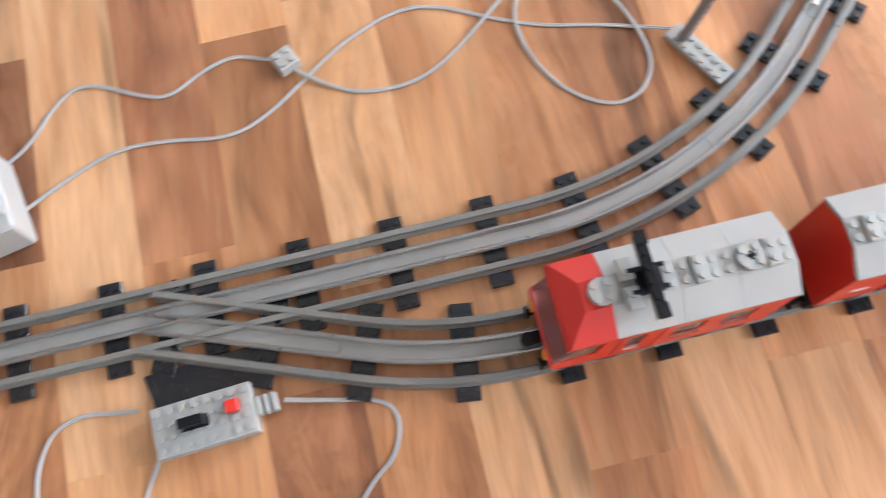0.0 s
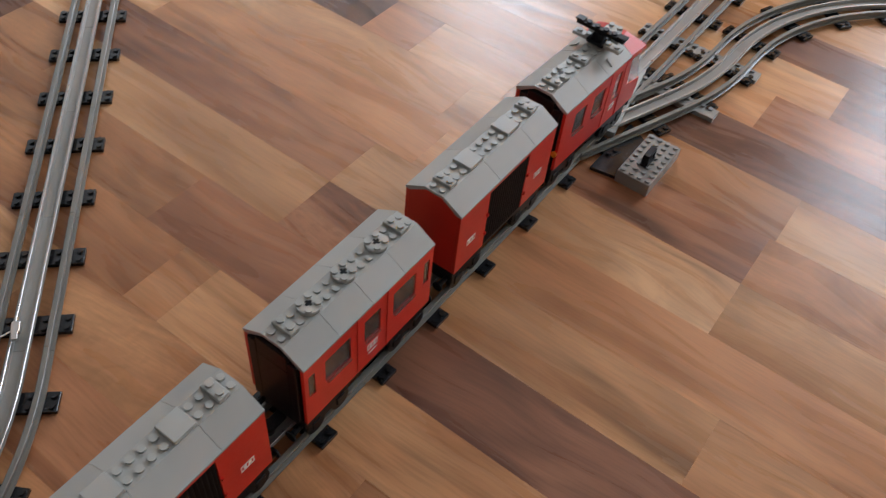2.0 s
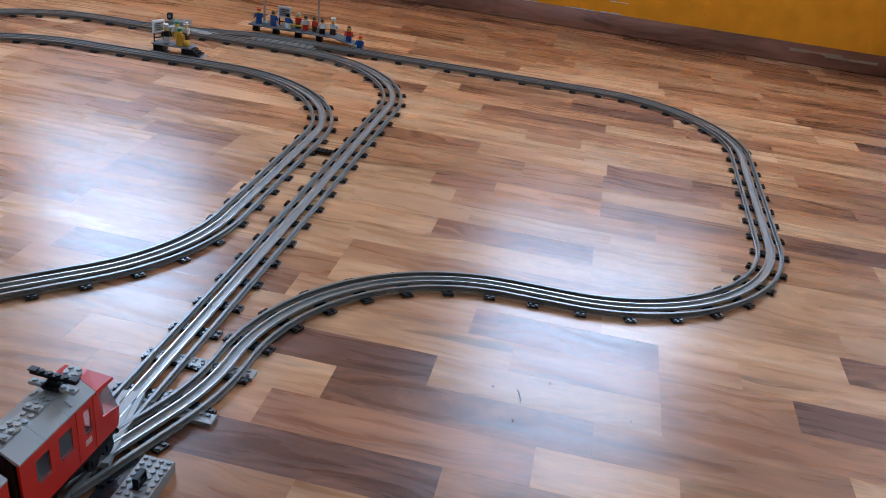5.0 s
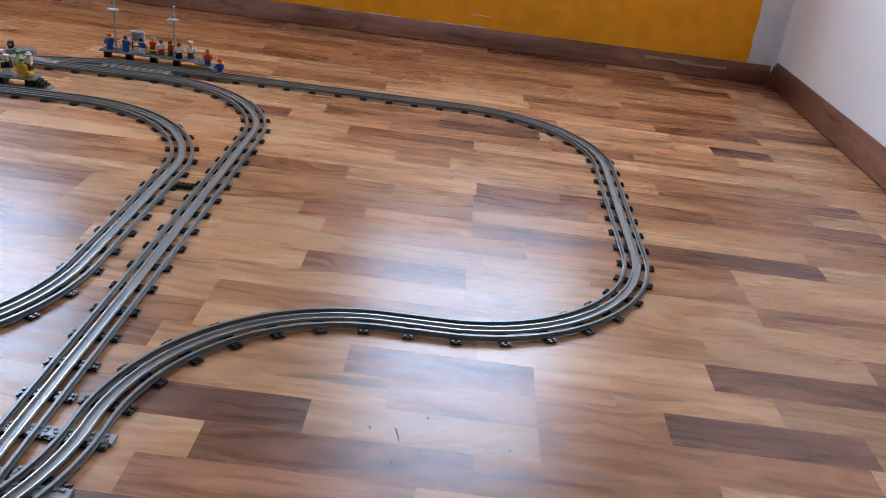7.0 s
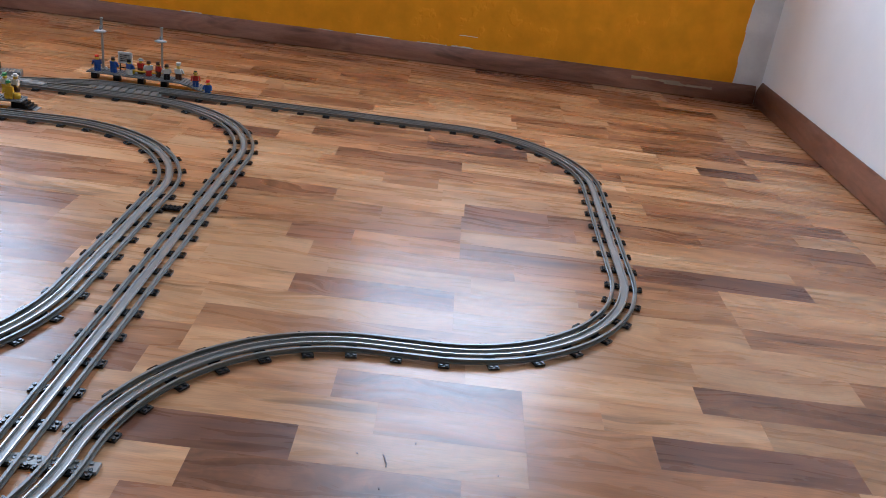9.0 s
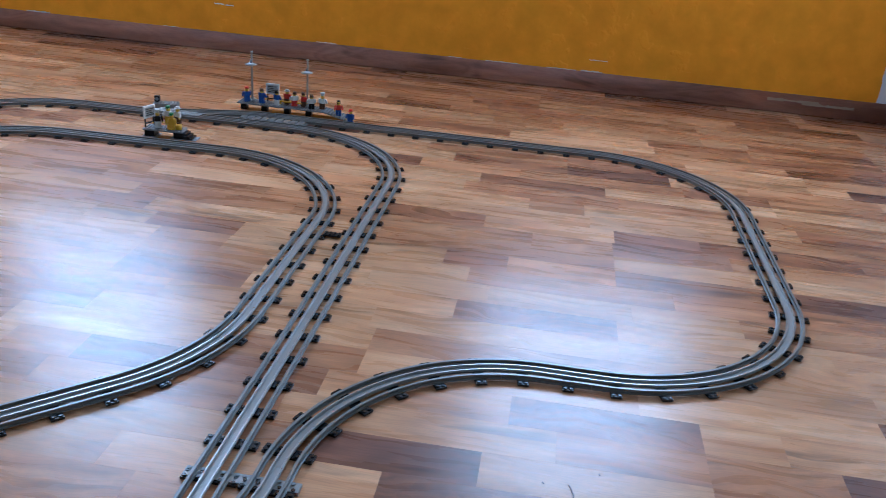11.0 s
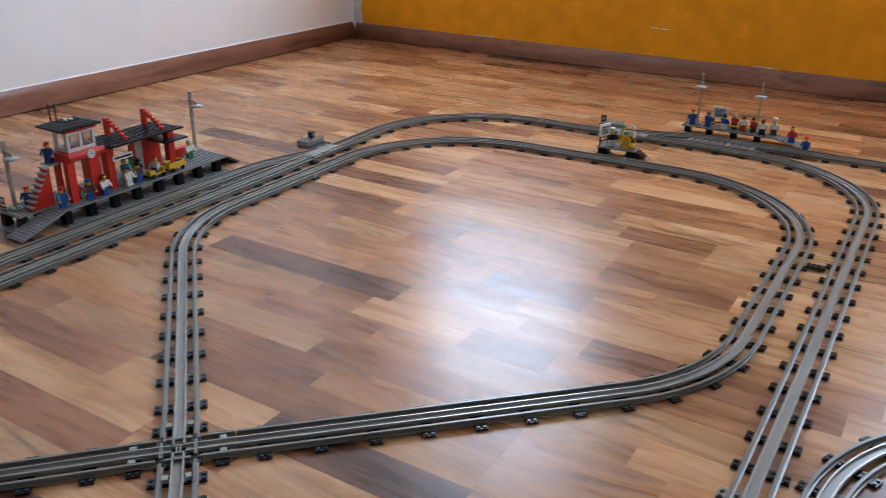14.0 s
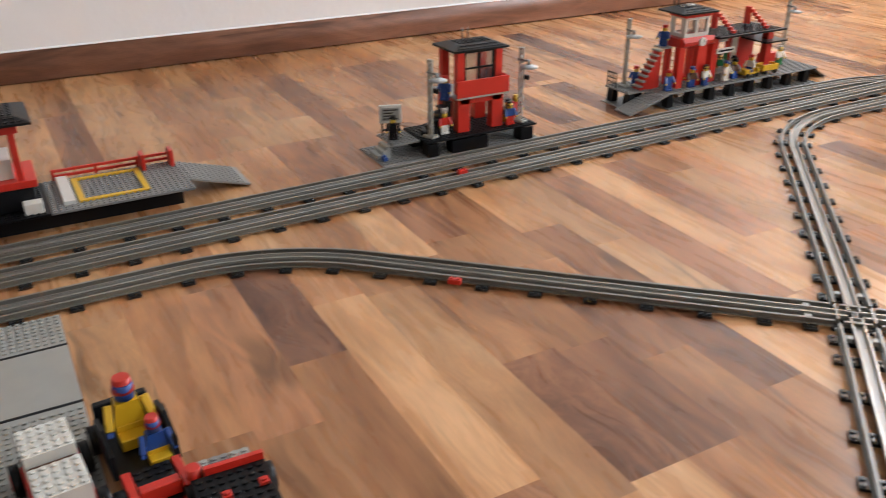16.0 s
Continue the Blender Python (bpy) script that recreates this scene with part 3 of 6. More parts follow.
def points_box(m, label, tongue=True, motor=False, lantern=None):
    t = thing("points_lever", m, label, "points lever", "points levers")
    bm = bmesh.new()
    box(bm, -0.016, 0.016, -0.032, 0.032, 0.0, 0.0135, bev=0.0005)
    studded(bm, 4, 8, -0.016, -0.032, 0.0135)
    part("housing", bm, GREY if motor else BED, t)
    if tongue:
        bm = bmesh.new()
        prism(bm, [(-0.040, -0.034), (-0.0162, -0.030), (-0.0162, 0.030), (-0.040, 0.044)], "z", 0.0, 0.0036)
        part("base_plate", bm, DGREY, t, "dark grey flat plate")
    if lantern is not None:
        bm = bmesh.new()
        box(bm, -0.004, 0.004, lantern - 0.004, lantern + 0.004, 0.0137, 0.0168, bev=0.0003)
        box(bm, -0.0062, 0.0062, lantern - 0.0068, lantern + 0.0068, 0.0169, 0.0318, bev=0.0010)
        head = part("lantern", bm, BLACK, t, "black square points lantern")
        bm = bmesh.new()
        cyl(bm, lantern, 0.0244, -0.0071, 0.0071, 0.0046, 16, axis="x")
        part("lens", bm, MGREY, head, "grey round lens")
        return t
    bm = bmesh.new()
    box(bm, -0.004, 0.004, -0.014, 0.004, 0.0137, 0.0155, bev=0.0004)
    for sy in (-0.013, 0.001):
        box(bm, -0.003, 0.003, sy, sy + 0.002, 0.0155, 0.026, bev=0.0004)
    box(bm, -0.003, 0.003, -0.013, 0.003, 0.024, 0.0262, bev=0.0004)
    box(bm, -0.0025, 0.0025, -0.0109, 0.0009, 0.0165, 0.0185, bev=0.0004)
    part("lever", bm, BLACK, t, "black lever")
    if motor:
        bm = bmesh.new()
        box(bm, -0.007, 0.001, 0.016, 0.024, 0.0137, 0.020, bev=0.0006)
        part("socket", bm, RED, t, "dark red socket")
        bm = bmesh.new()
        for k in range(3):
            box(bm, -0.006, 0.006, 0.0325 + k * 0.005, 0.036 + k * 0.005, 0.002, 0.010, bev=0.0006)
        part("plug", bm, GREY, t)
    return t


points_box(pose(0.007, 0.710, 0), "grey studded points lever box with black lever, beside the curve")
points_box(pose(-0.066, -0.226, 0, 0, 0, 3), "light grey electric points motor box with black switch and plug", motor=True)
points_box(pose(-0.751, 2.266, 0, 0, 0, 105), "grey studded points box with black lantern near the wall", tongue=False, lantern=0.022)
points_box(pose(-1.322, 1.690, 0, 0, 0, 178), "grey points box with black lantern at the siding's end", lantern=-0.004)

# grey bars that hold the diverging tracks of the points together
def points_bar(x0, x1, y, label, turn=0.0):
    t = thing("points_bar", pose((x0 + x1) / 2, y, 0, 0, 0, turn), label, "toy track", "points bars")
    w = (x1 - x0) / 2
    bm = bmesh.new()
    box(bm, -w, w, -0.0079, 0.0079, 0.0, 0.0048, bev=0.0003)
    part("plate", bm, BED, t)
    bm = bmesh.new()
    for k in range(int(2 * w / S)):
        stud(bm, -w + S * (k + 0.5), 0.004, 0.0048)
    part("studs", bm, MGREY, t)


points_bar(-0.098, 0.035, 0.9065, "grey studded bar across the diverging tracks")
points_bar(-0.098, 0.026, 0.820, "grey studded bar between the diverging rails")

# flat plate that fills the wedge between the diverging lines by the wall
bm = bmesh.new()
prism(bm, [(-0.70, 2.186), (-0.36, 2.186), (-0.36, 2.292), (-0.545, 2.292), (-0.70, 2.222)], "z", 0.0038, 0.0052)
for k in range(9):
    box(bm, -0.535 + 0.019 * k, -0.5195 + 0.019 * k, 2.226, 2.254, 0.0053, 0.0098, bev=0.0004)
solid("points_plate", bm, RAIL, "grey ribbed plate between the diverging rails near the wall", "toy track")

# smooth light plates in the middle of the points, between the rails
for x, y, turn, l in ((-0.060, 0.775, -80, 0.11), (-1.246, 1.640, 97, 0.10), (-0.690, 2.212, 175, 0.12)):
    bm = bmesh.new()
    prism(bm, [(-l / 2, -0.012), (l / 2, -0.015), (l / 2, 0.015), (-l / 2, 0.012)], "z", 0.0040, 0.0102)
    for s in (-0.006, 0.006):
        box(bm, -l / 2, l / 2, s - 0.0012, s + 0.0012, 0.0102, 0.0107)
    solid("points_plate", bm, [GREY], "smooth light grey plate in the middle of the points", "toy track", "points plates", m=pose(x, y, 0, 0, 0, turn))

# black plate that ties the two lines together
bm = bmesh.new()
box(bm, -0.016, 0.016, -0.0078, 0.0078, 0.0036, 0.0068, bev=0.0003)
studded(bm, 4, 2, -0.016, -0.008, 0.0068)
solid("tie_plate", bm, BLACK, "black studded plate joining two parallel tracks", "toy plate", m=pose(-0.113, 1.585, 0))
bm = bmesh.new()
box(bm, -0.016, 0.016, -0.0078, 0.0078, 0.0036, 0.0068, bev=0.0003)
studded(bm, 4, 2, -0.016, -0.008, 0.0068)
solid("tie_plate", bm, BLACK, "black studded plate joining two parallel tracks", "toy plate", m=pose(-1.202, 1.566, 0))


def side_grid(bm, axis, a0, a1, at, holes, z0, z1, th=0.0028, mi=0):
    """One joined wall with right-through holes (a0, a1, z0, z1), along x or y at the given place."""
    us = sorted({a0, a1, *[h[0] for h in holes], *[h[1] for h in holes]})
    zs = sorted({z0, z1, *[h[2] for h in holes], *[h[3] for h in holes]})
    vs = {}

    def v(i, j, k):
        if (i, j, k) not in vs:
            w = at + (th if k else 0)
            vs[i, j, k] = bm.verts.new((us[i], w, zs[j]) if axis == "x" else (w, us[i], zs[j]))
        return vs[i, j, k]

    nu, nz = len(us) - 1, len(zs) - 1

    def full(i, j):
        if not (0 <= i < nu and 0 <= j < nz):
            return False
        cu, cz = (us[i] + us[i + 1]) / 2, (zs[j] + zs[j + 1]) / 2
        return not any(h[0] < cu < h[1] and h[2] < cz < h[3] for h in holes)

    faces = []
    for i in range(nu):
        for j in range(nz):
            if not full(i, j):
                continue
            for k in (0, 1):
                faces.append(bm.faces.new((v(i, j, k), v(i + 1, j, k), v(i + 1, j + 1, k), v(i, j + 1, k))))
            if not full(i - 1, j):
                faces.append(bm.faces.new((v(i, j, 0), v(i, j + 1, 0), v(i, j + 1, 1), v(i, j, 1))))
            if not full(i + 1, j):
                faces.append(bm.faces.new((v(i + 1, j, 0), v(i + 1, j + 1, 0), v(i + 1, j + 1, 1), v(i + 1, j, 1))))
            if not full(i, j - 1):
                faces.append(bm.faces.new((v(i, j, 0), v(i + 1, j, 0), v(i + 1, j, 1), v(i, j, 1))))
            if not full(i, j + 1):
                faces.append(bm.faces.new((v(i, j + 1, 0), v(i + 1, j + 1, 0), v(i + 1, j + 1, 1), v(i, j + 1, 1))))
    for f in faces:
        f.material_index = mi
    bmesh.ops.recalc_face_normals(bm, faces=faces)


# ---- train ----
RZ = 0.0102  # rail top
CL, CW = 0.128, 0.048
Z0, ZE, ZT = 0.0251, 0.0861, 0.0971  # body foot, eaves and roof top, above the rails


def frame_and_wheels(t, front=False):
    bm = bmesh.new()
    box(bm, -CL / 2, CL / 2, -0.0225, 0.0225, Z0 - 0.0062, Z0 - 0.0002, bev=0.0005)
    part("underframe", bm, BLACK, t)
    for x in (-0.042, 0.042):
        bm = bmesh.new()
        box(bm, -0.020, 0.020, -0.0215, 0.0215, 0.0085, Z0 - 0.0064, bev=0.0008)
        for sx in (-0.012, 0.012):
            for sy in (-0.0225, 0.0205):
                box(bm, sx - 0.004, sx + 0.004, sy, sy + 0.002, 0.006, 0.014, bev=0.0006)
        bogie = part("bogie", bm, BLACK, t)
        bogie.location.x = x
        for sx in (-0.012, 0.012):
            for sy in (-0.0191, 0.0191):
                bm = bmesh.new()
                cyl(bm, sx, 0.0085, sy - 0.0022, sy + 0.0022, 0.0085, 16, axis="y")
                cyl(bm, sx, 0.0085, sy - 0.0032, sy + 0.0032, 0.0022, 8, axis="y")
                part("wheel", bm, BLACK, bogie)
    for end in (-1, 1):
        bm = bmesh.new()
        box(bm, end * CL / 2 - 0.001, end * CL / 2 + end * 0.0135 + 0.001, -0.004, 0.004, 0.0095, 0.0135, bev=0.0006) if end > 0 else box(bm, -CL / 2 - 0.0135, -CL / 2 + 0.001, -0.004, 0.004, 0.0095, 0.0135, bev=0.0006)
        cyl(bm, end * (CL / 2 + 0.0125), 0, 0.007, 0.016, 0.0042, 10)
        part("coupling", bm, BLACK, t)
        for sy in (-0.0165, 0.0165):
            bm = bmesh.new()
            a, b = sorted((end * (CL / 2 - 0.001), end * (CL / 2 + 0.008)))
            cyl(bm, sy, 0.0135, a, b, 0.0022, 10, axis="x")
            a, b = sorted((end * (CL / 2 + 0.008), end * (CL / 2 + 0.0095)))
            cyl(bm, sy, 0.0135, a, b, 0.0042, 12, axis="x")
            part("buffer", bm, BLACK, t)


ROOF = [(-0.0246, ZE), (-0.0246, ZE + 0.0016), (-0.0085, ZT), (0.0085, ZT), (0.0246, ZE + 0.0016), (0.0246, ZE), (0.0205, ZE), (0.0070, ZT - 0.0022), (-0.0070, ZT - 0.0022), (-0.0205, ZE)]


def roof(t, x0, x1, gaps):
    xs = [x0, *gaps, x1]
    ob = None
    for a, b in zip(xs, xs[1:]):
        bm = bmesh.new()
        prism(bm, ROOF, "x", a + (0.00012 if a != x0 else 0), b - (0.00012 if b != x1 else 0))
        ob = part("roof_panel", bm, GREY, t, "light grey sloped roof panel")
    return ob


def roof_studs(rf, spec, x0):
    """spec: one mark a stud pair along the roof: o studs, t flat tile start, r round plate start, p raised plate, . none."""
    bm = bmesh.new()
    for i, c in enumerate(spec):
        x = x0 + S * (i + 0.5)
        if c == "o":
            for y in (-0.004, 0.004):
                stud(bm, x, y, ZT)
        elif c == "p":
            box(bm, x - 0.0039, x + 0.0039, -0.0079, 0.0079, ZT + 0.0001, ZT + 0.0033, bev=0.0003)
            for y in (-0.004, 0.004):
                stud(bm, x, y, ZT + 0.0033)
    part("studs", bm, GREY, rf)
    for i, c in enumerate(spec):
        x = x0 + S * i
        if c == "t":
            bm = bmesh.new()
            box(bm, x + 0.0002, x + 0.0158, -0.0079, 0.0079, ZT + 0.0001, ZT + 0.0033, bev=0.0003)
            part("tile", bm, GREY, rf)
        if c == "r":
            bm = bmesh.new()
            cyl(bm, x + S, 0, ZT + 0.0001, ZT + 0.0033, 0.0078, 18)
            for a in range(4):
                stud(bm, x + S + 0.0056 * math.cos(a * math.pi / 2 + 0.785), 0.0056 * math.sin(a * math.pi / 2 + 0.785), ZT + 0.0033)
            plate = part("round_plate", bm, GREY, rf)
            # no hole is cut: a raised black cross stands in for its shade
            bm = bmesh.new()
            box(bm, x + S - 0.0025, x + S + 0.0025, -0.0009, 0.0009, ZT + 0.0028, ZT + 0.0036)
            box(bm, x + S - 0.0009, x + S + 0.0009, -0.0025, 0.0025, ZT + 0.0029, ZT + 0.0035)
            part("axle_hole", bm, BLACK, plate, "black cross laid on as the shade of an axle hole")


def side_wall(bm, x0, x1, y, holes, th=0.0026):
    side_grid(bm, "x", x0, x1, y - th if y > 0 else y, holes, Z0, ZE, th)


def badge(t, x, y, z, w=0.0105, h=0.0058):
    """The railway's emblem as a plain white outline with a bar in it."""
    bm = bmesh.new()
    s = 0.00025 if y > 0 else -0.00025
    a, b = sorted((y, y + s))
    for u0, u1, v0, v1 in ((-w / 2, w / 2, h / 2 - 0.0007, h / 2), (-w / 2, w / 2, -h / 2, -h / 2 + 0.0007), (-w / 2, -w / 2 + 0.0007, -h / 2 + 0.0007, h / 2 - 0.0007), (w / 2 - 0.0007, w / 2, -h / 2 + 0.0007, h / 2 - 0.0007), (-w / 3.4, -w / 14, -h / 4, h / 4), (w / 14, w / 3.4, -h / 4, h / 4)):
        box(bm, x + u0, x + u1, a, b, z + v0, z + v1)
    part("badge", bm, WHITE, t, "white printed emblem outline")


def pane(t, x0, x1, y, z0, z1, sill=True):
    bm = bmesh.new()
    box(bm, x0, x1, y - 0.0006, y + 0.0006, z0, z1)
    g = part("window", bm, GLASS, t, "clear plastic window")
    g.visible_shadow = False
    if sill:
        bm = bmesh.new()
        s = 1 if y > 0 else -1
        a, b = sorted((y + s * 0.0002, y + s * 0.0028))
        box(bm, x0 + 0.0008, x1 - 0.0008, a, b, z0 - 0.0006, z0 + 0.0007, bev=0.0002)
        part("sill", bm, GLASS, g)


def box_car(m, label):
    t = thing("toy_box_car", m, label, "toy wagon", "train cars")
    frame_and_wheels(t)
    d = 0.0265
    for y in (-CW / 2, CW / 2):
        bm = bmesh.new()
        side_wall(bm, -CL / 2, CL / 2, y, [(-d, d, Z0, ZE - 0.0035)])
        part("side_wall", bm, RED, t, "red plastic side")
    for x in (-CL / 2, CL / 2 - 0.003):
        bm = bmesh.new()
        prism(bm, [(-CW / 2 + 0.0027, Z0), (CW / 2 - 0.0027, Z0), (CW / 2 - 0.0027, ZE), (0.009, ZT - 0.0024), (-0.009, ZT - 0.0024), (-CW / 2 + 0.0027, ZE)], "x", x, x + 0.003)
        part("end_wall", bm, RED, t, "red plastic end")
    for y in (-1, 1):
        bm = bmesh.new()
        front, back = [], y * (CW / 2 - 0.0022)
        for k in range(17):
            x = -d + 0.0003 + k * (2 * d - 0.0006) / 16
            if k:
                front.append((x - 0.0006, y * (CW / 2 - 0.0002)))
                front.append((x - 0.0001, y * (CW / 2 - 0.0006)))
            if k < 16:
                front.append((x + 0.0006, y * (CW / 2 - 0.0006)))
                front.append((x + 0.0011, y * (CW / 2 - 0.0002)))
        prism(bm, [(-d + 0.0003, back)] + front + [(d - 0.0003, back)], "z", Z0 + 0.0004, ZE - 0.0038)
        door = part("sliding_door", bm, DOORBLACK, t, "black ribbed sliding door")
        for x in (-d - 0.0016, d + 0.0004):
            for z in (Z0 + 0.014, Z0 + 0.034):
                bm = bmesh.new()
                a2, b2 = sorted((y * (CW / 2 - 0.0002), y * (CW / 2 + 0.0016)))
                box(bm, x, x + 0.0013, a2, b2, z, z + 0.003)
                part("hinge", bm, RED, door)
        for x in (-0.046, 0.046):
            badge(t, x, y * CW / 2, Z0 + 0.024)
    rf = roof(t, -CL / 2 - 0.0002, CL / 2 + 0.0002, (-0.016, 0.032))
    roof_studs(rf, "opoot.oooot.oopo", -CL / 2)
    return t


def end_gangway(t, x, face):
    bm = bmesh.new()
    a, b = sorted((x, x + face * 0.006))
    box(bm, a, b, -0.0195, -0.0125, Z0, ZE + 0.001, bev=0.0005)
    box(bm, a, b, 0.0125, 0.0195, Z0, ZE + 0.001, bev=0.0005)
    box(bm, a, b, -0.0125, 0.0125, ZE - 0.010, ZE + 0.006, bev=0.0005)
    box(bm, a, a + 0.002, -0.0125, 0.0125, Z0, ZE - 0.010)
    part("gangway", bm, BLACK, t, "black end gangway")


def coach(m, label):
    t = thing("toy_passenger_coach", m, label, "toy coach", "train cars")
    frame_and_wheels(t)
    wins = [(-0.0605, -0.0545, 0.030, 0.050), (-0.0455, -0.0215, 0.030, 0.050), (-0.008, 0.008, 0.030, 0.050), (0.0215, 0.0455, 0.030, 0.050), (0.0545, 0.0605, 0.030, 0.050)]
    wins = [(a, b, Z0 + c - 0.003, Z0 + d) for a, b, c, d in wins]
    for y in (-CW / 2, CW / 2):
        bm = bmesh.new()
        side_wall(bm, -CL / 2, CL / 2, y, wins)
        part("side_wall", bm, RED, t, "red plastic side with windows")
    for y in (-CW / 2, CW / 2):
        bm = bmesh.new()
        s = 1 if y > 0 else -1
        a, b = sorted((y + s * 0.0001, y + s * 0.0006))
        for x in (-0.0155, 0.0145):
            box(bm, x, x + 0.001, a, b, Z0 + 0.001, ZE - 0.001)
        part("door_joint", bm, RED, t)
        for a, b, c, d in wins:
            pane(t, a, b, y * 0.95, c, d, b - a > 0.01)
        badge(t, 0, y, Z0 + 0.018)
        bm = bmesh.new()
        a, b = sorted((y, y + s * 0.0002))
        box(bm, -0.0045, 0.0045, a, b, Z0 + 0.0105, Z0 + 0.0118)
        part("number_bar", bm, WHITE, t, "small white printed bar")
    for e in (-1, 1):
        end_gangway(t, e * (CL / 2 - 0.004), e)
    rf = roof(t, -CL / 2 - 0.0002, CL / 2 + 0.0002, (-0.032, 0.0, 0.032))
    roof_studs(rf, "opo" + "r.o" + "or." + "oor." + "opo"[:3], -CL / 2)
    bm = bmesh.new()
    for x in (-0.04, -0.012, 0.016, 0.044):
        for y in (-0.009, 0.009):
            box(bm, x - 0.006, x + 0.006, y - 0.006, y + 0.006, Z0, Z0 + 0.012, bev=0.0006)
            box(bm, x - 0.006, x - 0.003, y - 0.006, y + 0.006, Z0 + 0.012, Z0 + 0.024, bev=0.0006)
    part("seats", bm, BROWN, t, "brown inner seats")
    return t


def loco(m, label):
    t = thing("toy_electric_locomotive", m, label, "toy locomotive", "train cars")
    frame_and_wheels(t)
    n0 = 0.036  # where the cab's nose begins
    wins = [(-0.046, -0.028, Z0 + 0.027, Z0 + 0.050), (-0.016, 0.002, Z0 + 0.027, Z0 + 0.050), (0.019, 0.029, Z0 + 0.027, Z0 + 0.052)]
    for y in (-CW / 2, CW / 2):
        bm = bmesh.new()
        side_wall(bm, -CL / 2, n0, y, wins)
        part("side_wall", bm, RED, t, "red plastic side with windows")
    bm = bmesh.new()
    for y in (-CW / 2, CW / 2):
        a, b = (y - 0.0026, y) if y > 0 else (y, y + 0.0026)
        prism(bm, [(n0, Z0), (0.068, Z0), (0.071, Z0 + 0.010), (0.071, Z0 + 0.022), (n0 + 0.010, Z0 + 0.027), (n0 + 0.006, ZE), (n0, ZE)], "y", a, b)
    prism(bm, [(0.0655, Z0), (0.068, Z0), (0.071, Z0 + 0.010), (0.071, Z0 + 0.022), (0.0685, Z0 + 0.022)], "y", -CW / 2 + 0.0027, CW / 2 - 0.0027)
    box(bm, n0, 0.0684, -CW / 2 + 0.0027, CW / 2 - 0.0027, Z0 + 0.018, Z0 + 0.0215)
    part("nose", bm, RED, t, "red plastic cab nose")
    for y in (-CW / 2, CW / 2):
        for a, b, c, d in wins:
            pane(t, a, b, y * 0.95, c, d, True)
        s = 1 if y > 0 else -1
        bm = bmesh.new()
        a, b = sorted((y + s * 0.0001, y + s * 0.0006))
        for x in (0.0085, 0.0335):
            box(bm, x, x + 0.001, a, b, Z0 + 0.001, ZE - 0.001)
        part("door_joint", bm, RED, t)
        badge(t, 0.023, y, Z0 + 0.017, 0.009)
    # slanted windscreen and its side lights
    bm = bmesh.new()
    prism(bm, [(0.0705, Z0 + 0.0222), (0.0690, Z0 + 0.0222), (0.0555, ZE - 0.004), (0.0570, ZE - 0.004)], "y", -0.0232, 0.0232)
    for y in (-0.0236, 0.0222):
        prism(bm, [(0.0700, Z0 + 0.0222), (n0 + 0.012, Z0 + 0.0275), (n0 + 0.009, ZE - 0.004), (0.0560, ZE - 0.004)], "y", y, y + 0.0013)
    ws = part("windscreen", bm, GLASS, t, "clear slanted windscreen")
    ws.visible_shadow = False
    nr = 0.0405  # where the cab's roof begins
    # hipped red cab roof
    bm = bmesh.new()
    lo = [(nr - 0.002, -0.0246, ZE - 0.004), (0.066, -0.0246, ZE - 0.004), (0.066, 0.0246, ZE - 0.004), (nr - 0.002, 0.0246, ZE - 0.004)]
    mid = [(nr - 0.002, -0.0246, ZE + 0.0018), (0.064, -0.0246, ZE), (0.064, 0.0246, ZE), (nr - 0.002, 0.0246, ZE + 0.0018)]
    hi = [(nr - 0.002, -0.0088, ZT), (0.053, -0.0080, ZT), (0.053, 0.0080, ZT), (nr - 0.002, 0.0088, ZT)]
    rings = [[bm.verts.new(v) for v in r] for r in (lo, mid, hi)]
    for a, b in zip(rings, rings[1:]):
        for i in range(4):
            bm.faces.new((a[i], a[(i + 1) % 4], b[(i + 1) % 4], b[i]))
    bm.faces.new(rings[0][::-1])
    bm.faces.new(rings[2])
    bmesh.ops.recalc_face_normals(bm, faces=bm.faces)
    part("cab_roof", bm, RED, t, "red hipped cab roof")
    for y in (-0.015, 0.015):
        bm = bmesh.new()
        cyl(bm, y, Z0 + 0.008, 0.0695, 0.0722, 0.0034, 12, axis="x")
        part("headlight", bm, ORANGE, t, "amber round headlight")
    end_gangway(t, -CL / 2 + 0.004, -1)
    for y in (-0.0215, 0.0205):
        bm = bmesh.new()
        cyl(bm, y, Z0 + 0.018, -CL / 2 - 0.0025, -CL / 2, 0.0026, 10, axis="x")
        part("tail_light", bm, ORANGE, t, "amber tail light")
    rf = roof(t, -CL / 2 - 0.0002, nr - 0.0022, (-0.032, 0.0))
    roof_studs(rf, "opr.oopoooo"[:11], -CL / 2)
    # side plates under the pantograph
    for y in (-1, 1):
        bm = bmesh.new()
        a, b = sorted((y * 0.006, y * 0.0225))
        box(bm, 0.012, 0.0195, a, b, ZT + 0.0035, ZT + 0.0067, bev=0.0003)
        for k in (0.010, 0.018):
            stud(bm, 0.0157, y * k, ZT + 0.0067)
        box(bm, 0.024, 0.0315, *sorted((y * 0.002, y * 0.0145)), ZT + 0.0035, ZT + 0.0067, bev=0.0003)
        stud(bm, 0.0277, y * 0.006, ZT + 0.0067)
        prism(bm, [(y * 0.0145, ZE + 0.007), (y * 0.0205, ZE + 0.0026), (y * 0.0212, ZE + 0.0048), (y * 0.0145, ZE + 0.0095)], "x", 0.009, 0.0125)
        part("side_plate", bm, GREY, rf)
    bm = bmesh.new()
    cyl(bm, 0.042, 0, ZT + 0.0002, ZT + 0.0034, 0.0078, 18)
